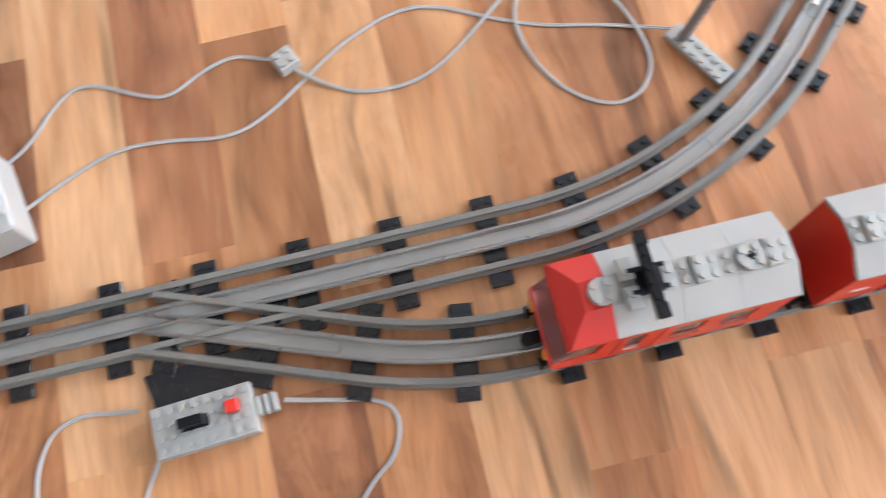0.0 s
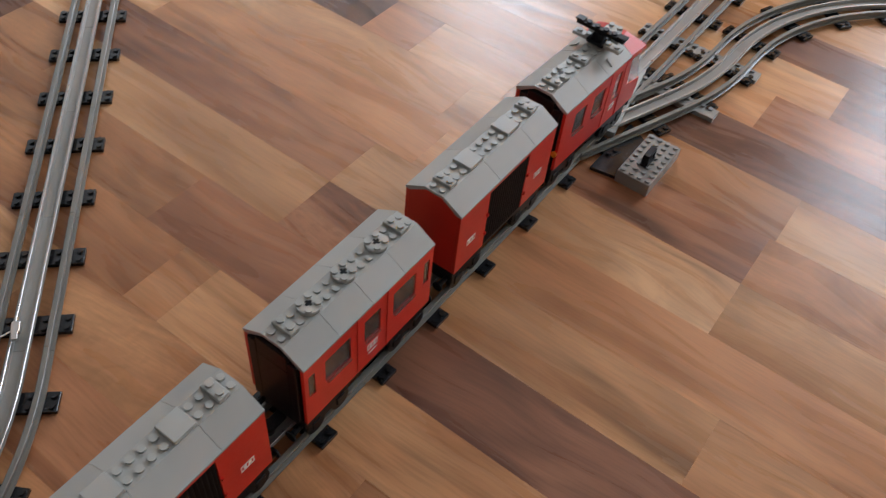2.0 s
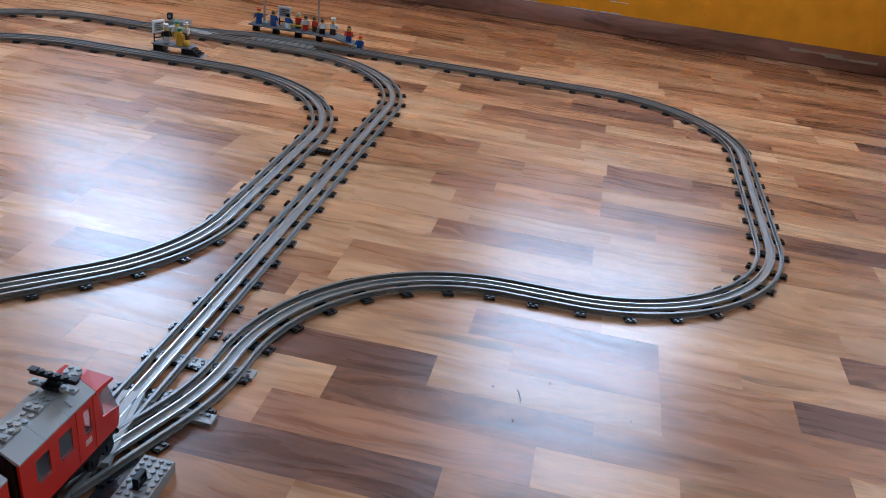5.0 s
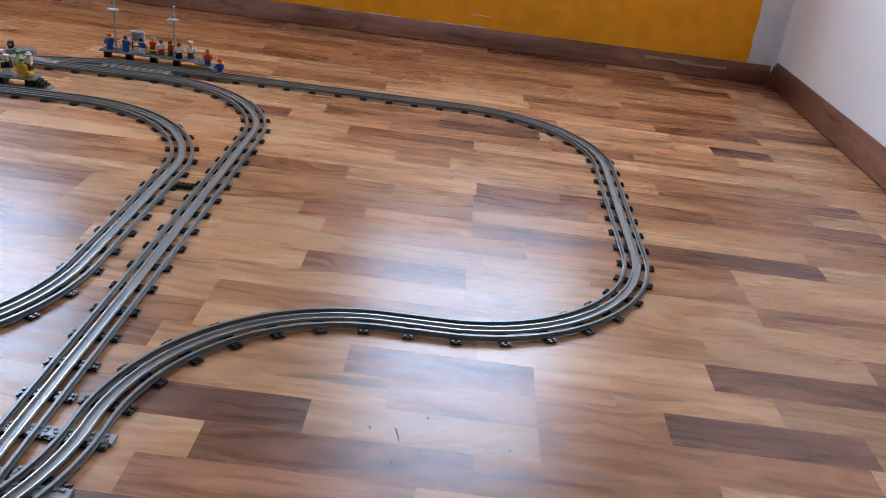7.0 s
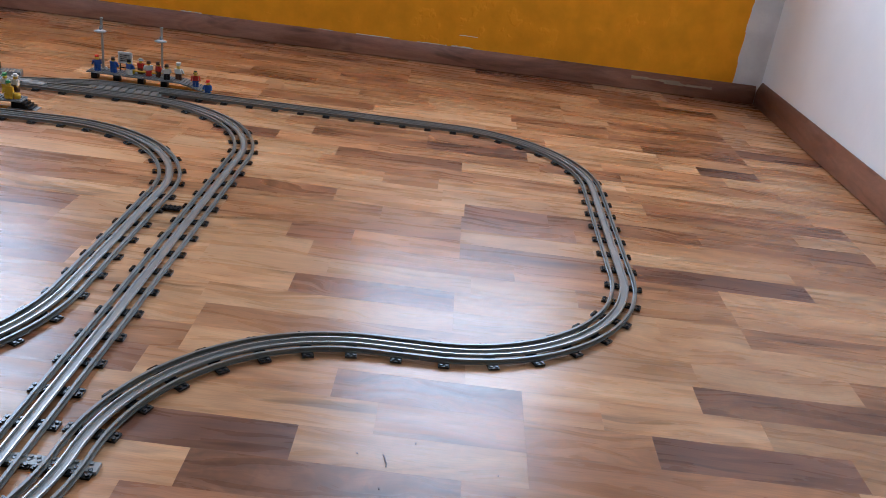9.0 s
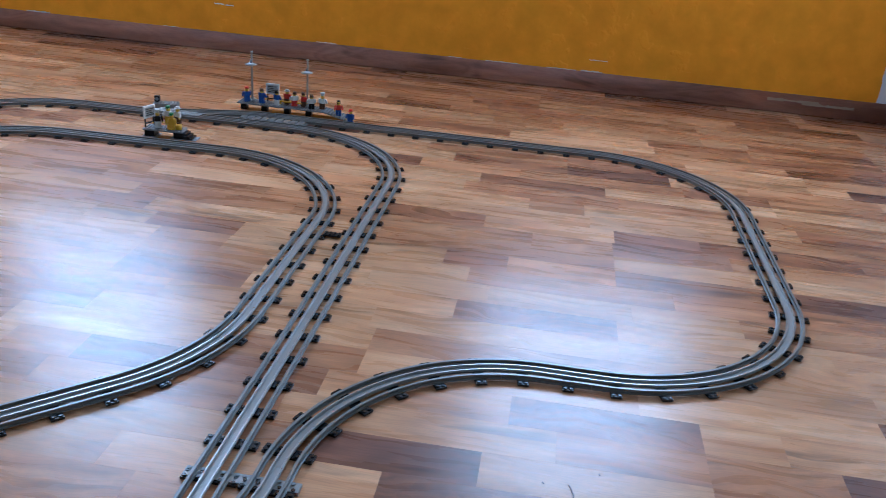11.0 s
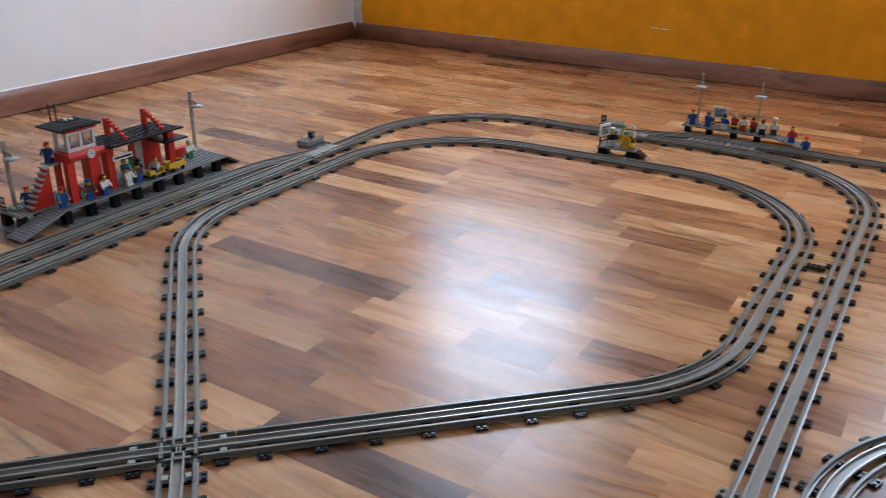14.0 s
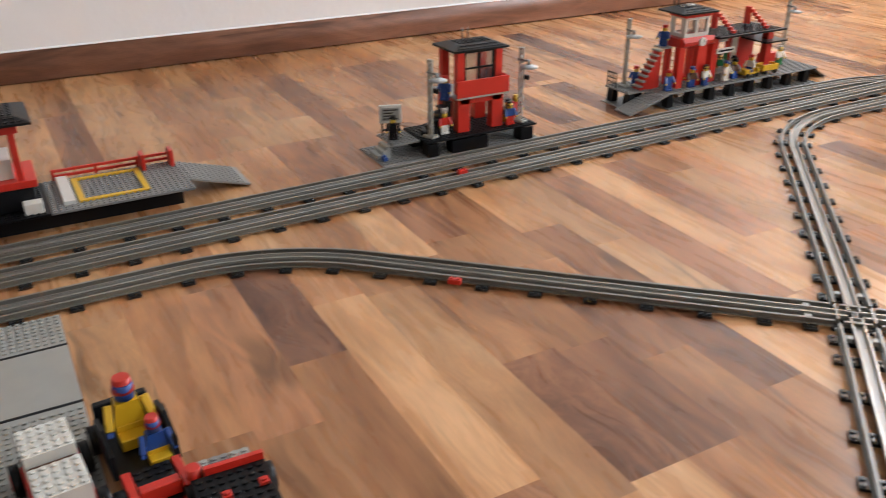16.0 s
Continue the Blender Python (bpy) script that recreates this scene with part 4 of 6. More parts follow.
    for a in range(4):
        stud(bm, 0.042 + 0.0056 * math.cos(a * math.pi / 2 + 0.785), 0.0056 * math.sin(a * math.pi / 2 + 0.785), ZT + 0.0034)
    part("round_plate", bm, GREY, rf)
    bm = bmesh.new()
    box(bm, 0.010, 0.024, -0.0078, 0.0078, ZT + 0.0036, ZT + 0.0066, bev=0.0004)
    for y in (-0.006, 0.006):
        box(bm, 0.008, 0.028, y - 0.0012, y + 0.0012, ZT + 0.0066, ZT + 0.0090, bev=0.0003)
    box(bm, 0.013, 0.020, -0.005, 0.005, ZT + 0.0066, ZT + 0.0125, bev=0.0006)
    p = part("pantograph", bm, BLACK, t, "black folded pantograph")
    bm = bmesh.new()
    box(bm, 0.0150, 0.0210, -0.0225, 0.0225, ZT + 0.0125, ZT + 0.0160, bev=0.0004)
    for k in range(6):
        stud(bm, 0.018, -0.02 + k * 0.008, ZT + 0.0160)
    for y in (-0.02, 0.02):
        box(bm, 0.0146, 0.0214, y - 0.004, y + 0.004, ZT + 0.0162, ZT + 0.0176, bev=0.0003)
    part("contact_bar", bm, BLACK, p)
    return t


def on_main(y, flip=False, dx=0.0, turn=0.0):
    return pose(-0.066 + dx, y, RZ, 0, 0, 90 + turn + (180 if flip else 0))


loco(on_main(0.682, dx=0.001, turn=-2), "red toy electric locomotive with grey roof and black pantograph")
box_car(on_main(0.537), "red toy box car with black sliding doors and grey roof")
coach(on_main(0.378), "red toy passenger coach with clear windows and grey roof")
box_car(on_main(0.218), "red toy box car with black sliding doors and grey roof")
loco(on_main(0.058, True), "red toy electric locomotive with grey roof and black pantograph")


# ---- small toy things ----
def figure(x, y, z, legs, torso, hat, turn=0.0, kind="cap", label=None, sit=False, scale=1.0, head=None):
    """A toy figure as one plain mesh."""
    bm = bmesh.new()
    h0 = 0.0
    if sit:
        box(bm, 0.0, 0.012, -0.0072, 0.0072, 0.0, 0.0062, 0, bev=0.0004)
        h0 = -0.0055
    else:
        for s in (-1, 1):
            box(bm, -0.0036, 0.0036, *sorted((s * 0.0003, s * 0.0073)), 0.0, 0.0112, 0, bev=0.0004)
            box(bm, 0.0036, 0.0062, *sorted((s * 0.0003, s * 0.0073)), 0.0, 0.0030, 0, bev=0.0003)
    box(bm, -0.0038, 0.0038, -0.0074, 0.0074, h0 + 0.0112, h0 + 0.0152, 0, bev=0.0004)
    prism(bm, [(-0.0077, h0 + 0.0153), (0.0077, h0 + 0.0153), (0.0056, h0 + 0.0278), (-0.0056, h0 + 0.0278)], "x", -0.0038, 0.0038, 1)
    for s in (-1, 1):
        arm = Matrix.Translation((0.0005, s * 0.0088, h0 + 0.0260)) @ Matrix.Rotation(radians(-28), 4, "Y") @ Matrix.Rotation(radians(s * 9), 4, "X")
        box(bm, -0.0022, 0.0022, -0.0020, 0.0020, -0.0120, 0.0010, 1, bev=0.0005, rot=arm)
        box(bm, -0.0018, 0.0018, -0.0016, 0.0016, -0.0150, -0.0122, 2, bev=0.0004, rot=arm)
    cyl(bm, 0, 0, h0 + 0.0279, h0 + 0.0288, 0.0028, 10, 2)
    cyl(bm, 0, 0, h0 + 0.0289, h0 + 0.0372, 0.0048, 14, 2)
    zt = h0 + 0.0355
    if kind == "cap":
        cyl(bm, 0, 0, zt, zt + 0.0050, 0.0053, 14, 3, 0.0049)
        box(bm, 0.004, 0.0088, -0.0042, 0.0042, zt, zt + 0.0010, 3)
    elif kind == "hair":
        cyl(bm, -0.0006, 0, zt - 0.0030, zt + 0.0046, 0.0056, 14, 3, 0.0042)
    elif kind == "chef":
        cyl(bm, 0, 0, zt, zt + 0.0040, 0.0048, 14, 3)
        cyl(bm, 0, 0, zt + 0.0040, zt + 0.0092, 0.0056, 14, 3, 0.0062)
    else:
        cyl(bm, 0, 0, zt, zt + 0.0010, 0.0078, 16, 3)
        cyl(bm, 0, 0, zt + 0.0010, zt + 0.0052, 0.0050, 14, 3, 0.0044)
    names = {RED: "red", BLUE: "blue", BLACK: "black", WHITE: "white", BROWN: "brown", YELLOW: "yellow", GREY: "grey", GREEN: "green", DGREY: "dark grey"}
    text = label or "toy figure with %s torso, %s legs and %s headgear" % (names[torso], names[legs], names[hat])
    return solid("toy_figure", bm, [legs, torso, head or SKIN, hat], text, "toy figure", "toy figures", m=pose(x, y, z, 0, 0, turn) @ Matrix.Scale(scale, 4))


def lamp_post(x, y, z, h=0.130, turn=0.0, text="grey lattice lamp post with a saucer lamp, on a platform", signal=False):
    t = thing("toy_lamp_post", pose(x, y, z, 0, 0, turn), text, "toy lamp", "toy lamp posts")
    bm = bmesh.new()
    box(bm, -0.0118, 0.0118, -0.0079, 0.0079, 0.0, 0.0032, bev=0.0003)
    for sx in (-0.008, 0.008):
        for sy in (-0.004, 0.004):
            stud(bm, sx, sy, 0.0032)
    part("foot", bm, GREY, t)
    bm = bmesh.new()
    for sx in (-0.0034, 0.0034):
        box(bm, sx - 0.0008, sx + 0.0008, -0.0020, 0.0020, 0.0032, h)
    n = int(h / 0.0075)
    for k in range(n):
        z0 = 0.0045 + k * 0.0075
        a = 1 if k % 2 else -1
        prism(bm, [(-0.0026 * a, z0), (-0.0014 * a, z0), (0.0026 * a, z0 + 0.0070), (0.0014 * a, z0 + 0.0070)], "y", -0.0015, 0.0015)
    box(bm, -0.0043, 0.0043, -0.0030, 0.0030, h, h + 0.004, bev=0.0003)
    part("mast", bm, STONE, t, "grey lattice mast")
    bm = bmesh.new()
    box(bm, -0.007, 0.016, -0.0020, 0.0020, h - 0.019, h - 0.0155, bev=0.0004)
    cyl(bm, 0.0155, 0, h - 0.024, h - 0.0165, 0.0030, 10)
    part("arm", bm, MGREY, t)
    bm = bmesh.new()
    cyl(bm, 0.0165, 0, h - 0.0270, h - 0.0232, 0.0158, 24, r2=0.0060)
    cyl(bm, 0.0165, 0, h - 0.0282, h - 0.0271, 0.0148, 24, r2=0.0158)
    shade = part("shade", bm, PALE, t, "pale grey saucer shade")
    bm = bmesh.new()
    cyl(bm, 0.0155, 0, h - 0.0315, h - 0.0283, 0.0030, 10)
    part("bulb", bm, ORANGE, shade, "amber bulb")
    if signal:
        bm = bmesh.new()
        box(bm, -0.002, 0.011, 0.004, 0.010, h - 0.052, h - 0.044, bev=0.0006)
        part("loudspeaker", bm, BLACK, t, "black bracket")
    return t


def brick(bm, x0, y0, z0, nx, ny, nz, mi=0, studs=True):
    """A studded brick of nx by ny studs and nz plates."""
    z1 = z0 + nz * 0.0032
    box(bm, x0 + 0.0001, x0 + nx * S - 0.0001, y0 + 0.0001, y0 + ny * S - 0.0001, z0, z1, mi, bev=0.0003)
    if studs:
        studded(bm, nx, ny, x0, y0, z1, mi)
    return z1


def slab_part(t, name, x0, x1, y0, y1, z0, z1, mat, label="", studs=True):
    bm = bmesh.new()
    box(bm, x0, x1, y0, y1, z0, z1, bev=0.0003)
    if studs:
        nx, ny = int((x1 - x0) / S + 0.01), int((y1 - y0) / S + 0.01)
        studded(bm, nx, ny, x0, y0, z1, seg=6)
    return part(name, bm, mat, t, label)


def legs_under(t, spots, z1, mat=BLACK):
    for x, y in spots:
        bm = bmesh.new()
        prism(bm, [(y - 0.0079, 0.0), (y + 0.0079, 0.0), (y + 0.0079, z1 * 0.45), (y + 0.0060, z1 - 0.0001), (y - 0.0060, z1 - 0.0001), (y - 0.0079, z1 * 0.45)], "x", x - 0.0079, x + 0.0079)
        part("support", bm, mat, t, "black support brick")


def ramp_part(t, x0, x1, ya, yb, za, zb, mat=MGREY):
    """A studded sloping plate from (ya, za) to (yb, zb)."""
    bm = bmesh.new()
    length = math.hypot(yb - ya, zb - za)
    ny, nx = int(length / S), int((x1 - x0) / S + 0.01)
    box(bm, 0, nx * S, 0, length, -0.0032, 0.0, bev=0.0003)
    studded(bm, nx, ny, 0, 0, 0.0, seg=6)
    ang = math.atan2(zb - za, yb - ya)
    rot = Matrix.Translation((x0, ya, za)) @ Matrix.Rotation(ang if yb > ya else math.pi - 0, 4, "X")
    if yb < ya:
        rot = Matrix.Translation((x1, ya, za)) @ Matrix.Rotation(math.pi, 4, "Z") @ Matrix.Rotation(math.atan2(zb - za, ya - yb), 4, "X")
    bmesh.ops.transform(bm, matrix=rot, verts=bm.verts)
    return part("ramp", bm, mat, t, "grey studded ramp")


def info_board(x, y, z, turn, text, scale=1.0):
    t = thing("toy_notice_board", pose(x, y, z, 0, 0, turn) @ Matrix.Scale(scale, 4), text, "toy notice board", "toy notice boards")
    bm = bmesh.new()
    for s in (-0.012, 0.010):
        box(bm, -0.001, 0.001, s, s + 0.002, 0.0, 0.016)
    box(bm, -0.001, 0.001, -0.0099, 0.0099, 0.006, 0.008)
    part("legs", bm, BLACK, t)
    bm = bmesh.new()
    box(bm, -0.0018, 0.0018, -0.0145, 0.0145, 0.0162, 0.0400, bev=0.0005)
    b = part("panel", bm, WHITE, t)
    bm = bmesh.new()
    box(bm, 0.0019, 0.0022, -0.0115, 0.0115, 0.0195, 0.0365)
    sheet = part("sheet", bm, GREY, b, "grey printed sheet")
    bm = bmesh.new()
    for k in range(4):
        box(bm, 0.00225, 0.0024, -0.0095, 0.0095 - 0.003 * (k % 3), 0.0215 + 0.0038 * k, 0.0230 + 0.0038 * k)
    part("text_bar", bm, DGREY, sheet)


def bench(x, y, z, turn, n=6):
    t = thing("toy_bench", pose(x, y, z, 0, 0, turn), "yellow toy bench standing on the platform", "toy bench", "toy benches")
    bm = bmesh.new()
    box(bm, -0.004, 0.004, -n * 0.004, n * 0.004, 0.0062, 0.0092, bev=0.0004)
    part("seat", bm, YELLOW, t)
    for s in (-n * 0.004 + 0.001, n * 0.004 - 0.005):
        bm = bmesh.new()
        box(bm, -0.003, 0.003, s, s + 0.004, 0.0, 0.0061)
        part("leg", bm, YELLOW, t)


# ---- far platform by the yellow wall ----
def far_platform():
    t = thing("toy_platform", Matrix.Identity(4), "long grey toy platform on black supports near the wall", "toy platform", "toy platforms")
    y0, y1, z = 2.322, 2.370, 0.0215
    slab_part(t, "deck", -0.578, -0.338, y0, y1, z - 0.0032, z, MGREY, "grey studded deck")
    legs_under(t, [(-0.565, y0 + 0.024), (-0.508, y0 + 0.024), (-0.445, y0 + 0.024), (-0.385, y0 + 0.024)], z - 0.0033)
    bm = bmesh.new()
    box(bm, 0, 0.0735, 0, 0.048, -0.0032, 0, bev=0.0003)
    studded(bm, 9, 6, 0, 0, 0, seg=6)
    bmesh.ops.transform(bm, matrix=Matrix.Translation((-0.3378, y0, z)) @ Matrix.Rotation(math.asin(0.0180 / 0.0735), 4, "Y"), verts=bm.verts)
    part("ramp", bm, MGREY, t, "grey studded ramp")
    zs = z + 0.0017
    lamp_post(-0.545, 2.352, zs, 0.128, -80)
    lamp_post(-0.392, 2.352, zs, 0.122, -80)
    info_board(-0.490, 2.358, zs, -90, "white framed notice board on black legs, on the platform", 1.25)
    bench(-0.432, 2.346, zs, 90, 9)
    for x, y, lg, to, ha, kd in ((-0.553, 2.333, BLUE, BLUE, RED, "cap"), (-0.512, 2.334, BLUE, BLUE, BROWN, "hair"), (-0.470, 2.331, WHITE, BLUE, BLACK, "hair"), (-0.448, 2.352, BROWN, RED, GREY, "hat"), (-0.424, 2.342, RED, WHITE, BROWN, "hair"), (-0.400, 2.344, BROWN, RED, BROWN, "hair"), (-0.374, 2.331, BLACK, WHITE, BROWN, "hair"), (-0.348, 2.345, BROWN, WHITE, WHITE, "chef")):
        figure(x, y, zs, lg, to, ha, 90 + 40 * math.sin(x * 99), kd)
    figure(-0.302, 2.338, 0.0128, BLUE, RED, BLACK, -70, "hair")
    figure(-0.262, 2.312, 0.0, BLUE, BLUE, RED, -100, "cap")


far_platform()


def kiosk_platform():
    t = thing("toy_snack_platform", pose(-0.632, 2.034, 0, 0, 0, 4), "small grey toy platform with yellow stools beside the track", "toy platform", "toy platforms")
    for x0, x1 in ((-0.064, -0.028), (0.004, 0.066)):
        slab_part(t, "base_plate", x0, x1, -0.016, 0.016, 0.0, 0.0016, MGREY, "grey thin foot plate")
    z = 0.0205
    slab_part(t, "deck", -0.060, 0.036, -0.020, 0.020, z - 0.0032, z, MGREY, "grey studded deck")
    for x in (-0.046, 0.024):
        bm = bmesh.new()
        box(bm, x - 0.012, x + 0.012, -0.015, 0.015, 0.0017, z - 0.0033, bev=0.0005)
        part("support", bm, BLACK, t, "black support")
    for k in range(3):
        bm = bmesh.new()
        box(bm, 0.0365 + 0.007 * k, 0.0435 + 0.007 * k, -0.016, 0.016, 0.0018, 0.0155 - 0.0048 * k, bev=0.0003)
        part("step", bm, DGREY, t)
    m = t.matrix_world
    zs = z + 0.0017
    bm = bmesh.new()
    for k in range(2):
        cyl(bm, 0.002 + 0.020 * k, -0.004, zs, zs + 0.011, 0.0075, 14)
    part("stool", bm, YELLOW, t, "yellow round stools")
    info_board(*(m @ Vector((-0.050, 0.002, zs))), -20, "white notice board on black legs at the platform's end", 1.25)
    for x, y, lg, to, ha, kd, tr in ((-0.028, -0.004, WHITE, BLACK, WHITE, "chef", -60), (-0.006, 0.008, YELLOW, WHITE, GREEN, "cap", -90), (0.016, 0.010, BROWN, WHITE, WHITE, "hat", -110), (0.008, -0.010, YELLOW, YELLOW, GREEN, "cap", -80)):
        p = m @ Vector((x, y, zs + (0.011 if y > 0 else 0)))
        figure(*p, lg, to, ha, tr, kd)


kiosk_platform()


# ---- large station ----
def tower_roof(t, x0, x1, y0, y1, z, mat=BLACK):
    bm = bmesh.new()
    c = 0.006
    lo = [bm.verts.new(v) for v in ((x0, y0, z), (x1, y0, z), (x1, y1, z), (x0, y1, z))]
    md = [bm.verts.new((v.co.x, v.co.y, z + 0.0032)) for v in lo]
    hi = [bm.verts.new(v) for v in ((x0 + 3 * c, y0 + 3 * c, z + 0.0095), (x1 - 3 * c, y0 + 3 * c, z + 0.0095), (x1 - 3 * c, y1 - 3 * c, z + 0.0095), (x0 + 3 * c, y1 - 3 * c, z + 0.0095))]
    for a, b in ((lo, md), (md, hi)):
        for i in range(4):
            bm.faces.new((a[i], a[(i + 1) % 4], b[(i + 1) % 4], b[i]))
    bm.faces.new(lo[::-1])
    bm.faces.new(hi)
    nx, ny = int((x1 - x0 - 6 * c) / S), int((y1 - y0 - 6 * c) / S)
    studded(bm, nx, ny, (x0 + x1) / 2 - nx * S / 2, (y0 + y1) / 2 - ny * S / 2, z + 0.0095)
    n = int((y1 - y0) / S)
    for k in range(n):
        yy = y0 + (k + 0.5) * (y1 - y0) / n
        for f in (0.3, 0.75):
            if 0.018 * f < yy - y0 < y1 - y0 - 0.018 * f:
                stud(bm, x1 - 3 * c * f, yy, z + 0.0026 + 0.0063 * f)
    r = part("roof", bm, mat, t, "black studded hipped roof")
    return r


def stair_part(t, x0, x1, y0, dy, z0, dz, n, mat_tread, mat_body):
    bm = bmesh.new()
    for k in range(n):
        box(bm, x0 + 0.002, x1 - 0.002, y0 + dy * k, y0 + dy * (k + 1) if dy > 0 else y0 + dy * k, z0, z0 + dz * (k + 1) - 0.0033) if dy > 0 else box(bm, x0 + 0.002, x1 - 0.002, y0 + dy * (k + 1), y0 + dy * k, z0, z0 + dz * (k + 1) - 0.0033)
    st = part("staircase", bm, mat_body, t)
    for k in range(n):
        bm = bmesh.new()
        a, b = sorted((y0 + dy * k - 0.35 * dy, y0 + dy * (k + 1)))
        box(bm, x0, x1, a, b, z0 + dz * (k + 1) - 0.0032, z0 + dz * (k + 1), bev=0.0003)
        part("tread", bm, mat_tread, st, "grey plate tread")


def station():
    t = thing("toy_station", Matrix.Identity(4), "red and white toy station building on a grey platform", "toy station")
    z = 0.0320
    slab_part(t, "deck", -1.459, -1.347, 1.008, 1.432, z - 0.0032, z, MGREY, "grey studded platform deck")
    slab_part(t, "deck", -1.459, -1.387, 0.944, 1.0078, z - 0.0032, z, MGREY, "grey studded platform deck")
    legs_under(t, [(-1.358, 1.02 + 0.055 * k) for k in range(8)] + [(-1.448, 1.02 + 0.1 * k) for k in range(5)] + [(-1.398, 0.956), (-1.448, 0.956)], z - 0.0033)
    slab_part(t, "base_plate", -1.459, -1.400, 0.936, 1.000, 0.0, 0.0016, MGREY, studs=False)
    slab_part(t, "base_plate", -1.3965, -1.3325, 1.010, 1.426, 0.0, 0.0016, MGREY, "grey studded base plate")
    ramp_part(t, -1.391, -1.343, 1.0078, 0.915, z, 0.004)
    bm = bmesh.new()
    prism(bm, [(1.4322, z - 0.0001), (1.4322, z - 0.006), (1.478, 0.0005), (1.485, 0.0005), (1.485, 0.003)], "x", -1.430, -1.365)
    part("ramp", bm, DGREY, t, "dark grey end ramp")
    zs = z + 0.0017
    # signal tower
    x0, x1, y0, y1 = -1.410, -1.364, 1.043, 1.116
    bm = bmesh.new()
    box(bm, x0, x1, y0, y1, 0.1122, 0.1300, bev=0.0006)
    tw = part("tower", bm, RED, t, "red tower with white glazed cabin")
    for x, y, w in ((x1 - 0.008, y0 + 0.009, 0.008), (x1 - 0.008, y1 - 0.012, 0.012), (x0 + 0.008, y0 + 0.005, 0.004), (x0 + 0.008, y1 - 0.006, 0.006)):
        bm = bmesh.new()
        box(bm, x - 0.007, x + 0.007, y - w, y + w, z, 0.1120, bev=0.0004)
        part("column", bm, RED, tw)
    bm = bmesh.new()
    prism(bm, [(x1 + 0.0002, 0.1124), (x1 + 0.006, 0.1160), (x1 + 0.006, 0.1225), (x1 + 0.0002, 0.1298)], "y", y0 + 0.004, y1 + 0.012)
    part("ledge", bm, RED, tw)
    cab = bmesh.new()
    ya, yb = y0 + 0.010, y1 - 0.002
    yw = [(ya + 0.005, ya + 0.027), (ya + 0.033, ya + 0.056)]
    holes = [(p, q, 0.1370, 0.1630) for p, q in yw]
    side_grid(cab, "y", ya, yb, x1 - 0.006, holes, 0.1302, 0.1680)
    side_grid(cab, "y", ya, yb, x0 + 0.002, holes, 0.1302, 0.1680)
    side_grid(cab, "x", x0 + 0.005, x1 - 0.006, ya, [(x0 + 0.012, x1 - 0.012, 0.1370, 0.1640)], 0.1302, 0.1680)
    side_grid(cab, "x", x0 + 0.005, x1 - 0.006, yb - 0.0028, [(x0 + 0.012, x1 - 0.012, 0.1370, 0.1640)], 0.1302, 0.1680)
    part("cabin", cab, WHITE, tw, "white window walls")
    for p, q in yw:
        bm = bmesh.new()
        box(bm, x1 - 0.0050, x1 - 0.0043, p, q, 0.1370, 0.1630)
        part("pane", bm, GLASS, tw).visible_shadow = False
    bm = bmesh.new()
    box(bm, x0, x1, y0 + 0.006, y1 + 0.002, 0.1682, 0.1760, bev=0.0006)
    part("top_band", bm, RED, tw)
    rf = tower_roof(t, -1.424, -1.352, 1.031, 1.121, 0.1762)
    for y in (1.052, 1.064):
        bm = bmesh.new()
        cyl(bm, -1.404, y, 0.1846, 0.2200, 0.0014, 8)
        part("aerial", bm, BLACK, rf)
    bm = bmesh.new()
    cyl(bm, -1.383, 1.068, 0.1874, 0.1920, 0.0040, 12, r2=0.0025)
    cyl(bm, -1.383, 1.080, 0.1874, 0.1900, 0.0040, 12)
    part("lamp", bm, WHITE, rf, "white lamp")
    bm = bmesh.new()
    cyl(bm, 1.092, 0.1215, x1 + 0.0065, x1 + 0.0095, 0.0085, 20, axis="x")
    ck = part("clock", bm, WHITE, t, "white round clock face")
    bm = bmesh.new()
    box(bm, x1 + 0.0096, x1 + 0.0099, 1.0915, 1.0925, 0.1215, 0.1275)
    box(bm, x1 + 0.0096, x1 + 0.0099, 1.0915, 1.0965, 0.1210, 0.1220)
    part("clock_hand", bm, BLACK, ck)
    stair_part(t, -1.412, -1.388, 0.974, 0.0060, z, 0.0094, 8, GREY, RED)
    bm = bmesh.new()
    box(bm, -1.414, -1.384, 1.0225, 1.0425, 0.1090, 0.1120, bev=0.0003)
    part("landing", bm, GREY, t)
    # hall with canopy
    bm = bmesh.new()
    box(bm, -1.430, -1.422, 1.1722, 1.2318, 0.0950, 0.1180)
    hall = part("hall_wall", bm, WHITE, t, "white hall wall over the doors")
    for y0, y1, mt in ((1.140, 1.160, WHITE), (1.160, 1.172, RED), (1.232, 1.244, RED), (1.244, 1.262, WHITE), (1.262, 1.310, RED)):
        bm = bmesh.new()
        box(bm, -1.430, -1.422, y0 + 0.0001, y1 - 0.0001, z, 0.1180)
        part("wall_panel", bm, mt, hall)
    for y in (1.146, 1.300):
        bm = bmesh.new()
        box(bm, -1.388, -1.372, y - 0.008, y + 0.008, z, 0.1188, bev=0.0004)
        part("column", bm, RED, t)
    for y in (1.176, 1.222):
        bm = bmesh.new()
        box(bm, -1.421, -1.4185, y, y + 0.012, z + 0.001, 0.080, bev=0.0004)
        part("shutter", bm, GREEN, hall, "green door leaf")
    bm = bmesh.new()
    box(bm, -1.3715, -1.3690, 1.148, 1.196, 0.0880, 0.0985, bev=0.0004)
    sg = part("name_board", bm, WHITE, t, "white platform sign")
    bm = bmesh.new()
    box(bm, -1.3688, -1.3685, 1.152, 1.192, 0.0915, 0.0950)
    part("text_bar", bm, BLACK, sg, "black printed bar")
    bm = bmesh.new()
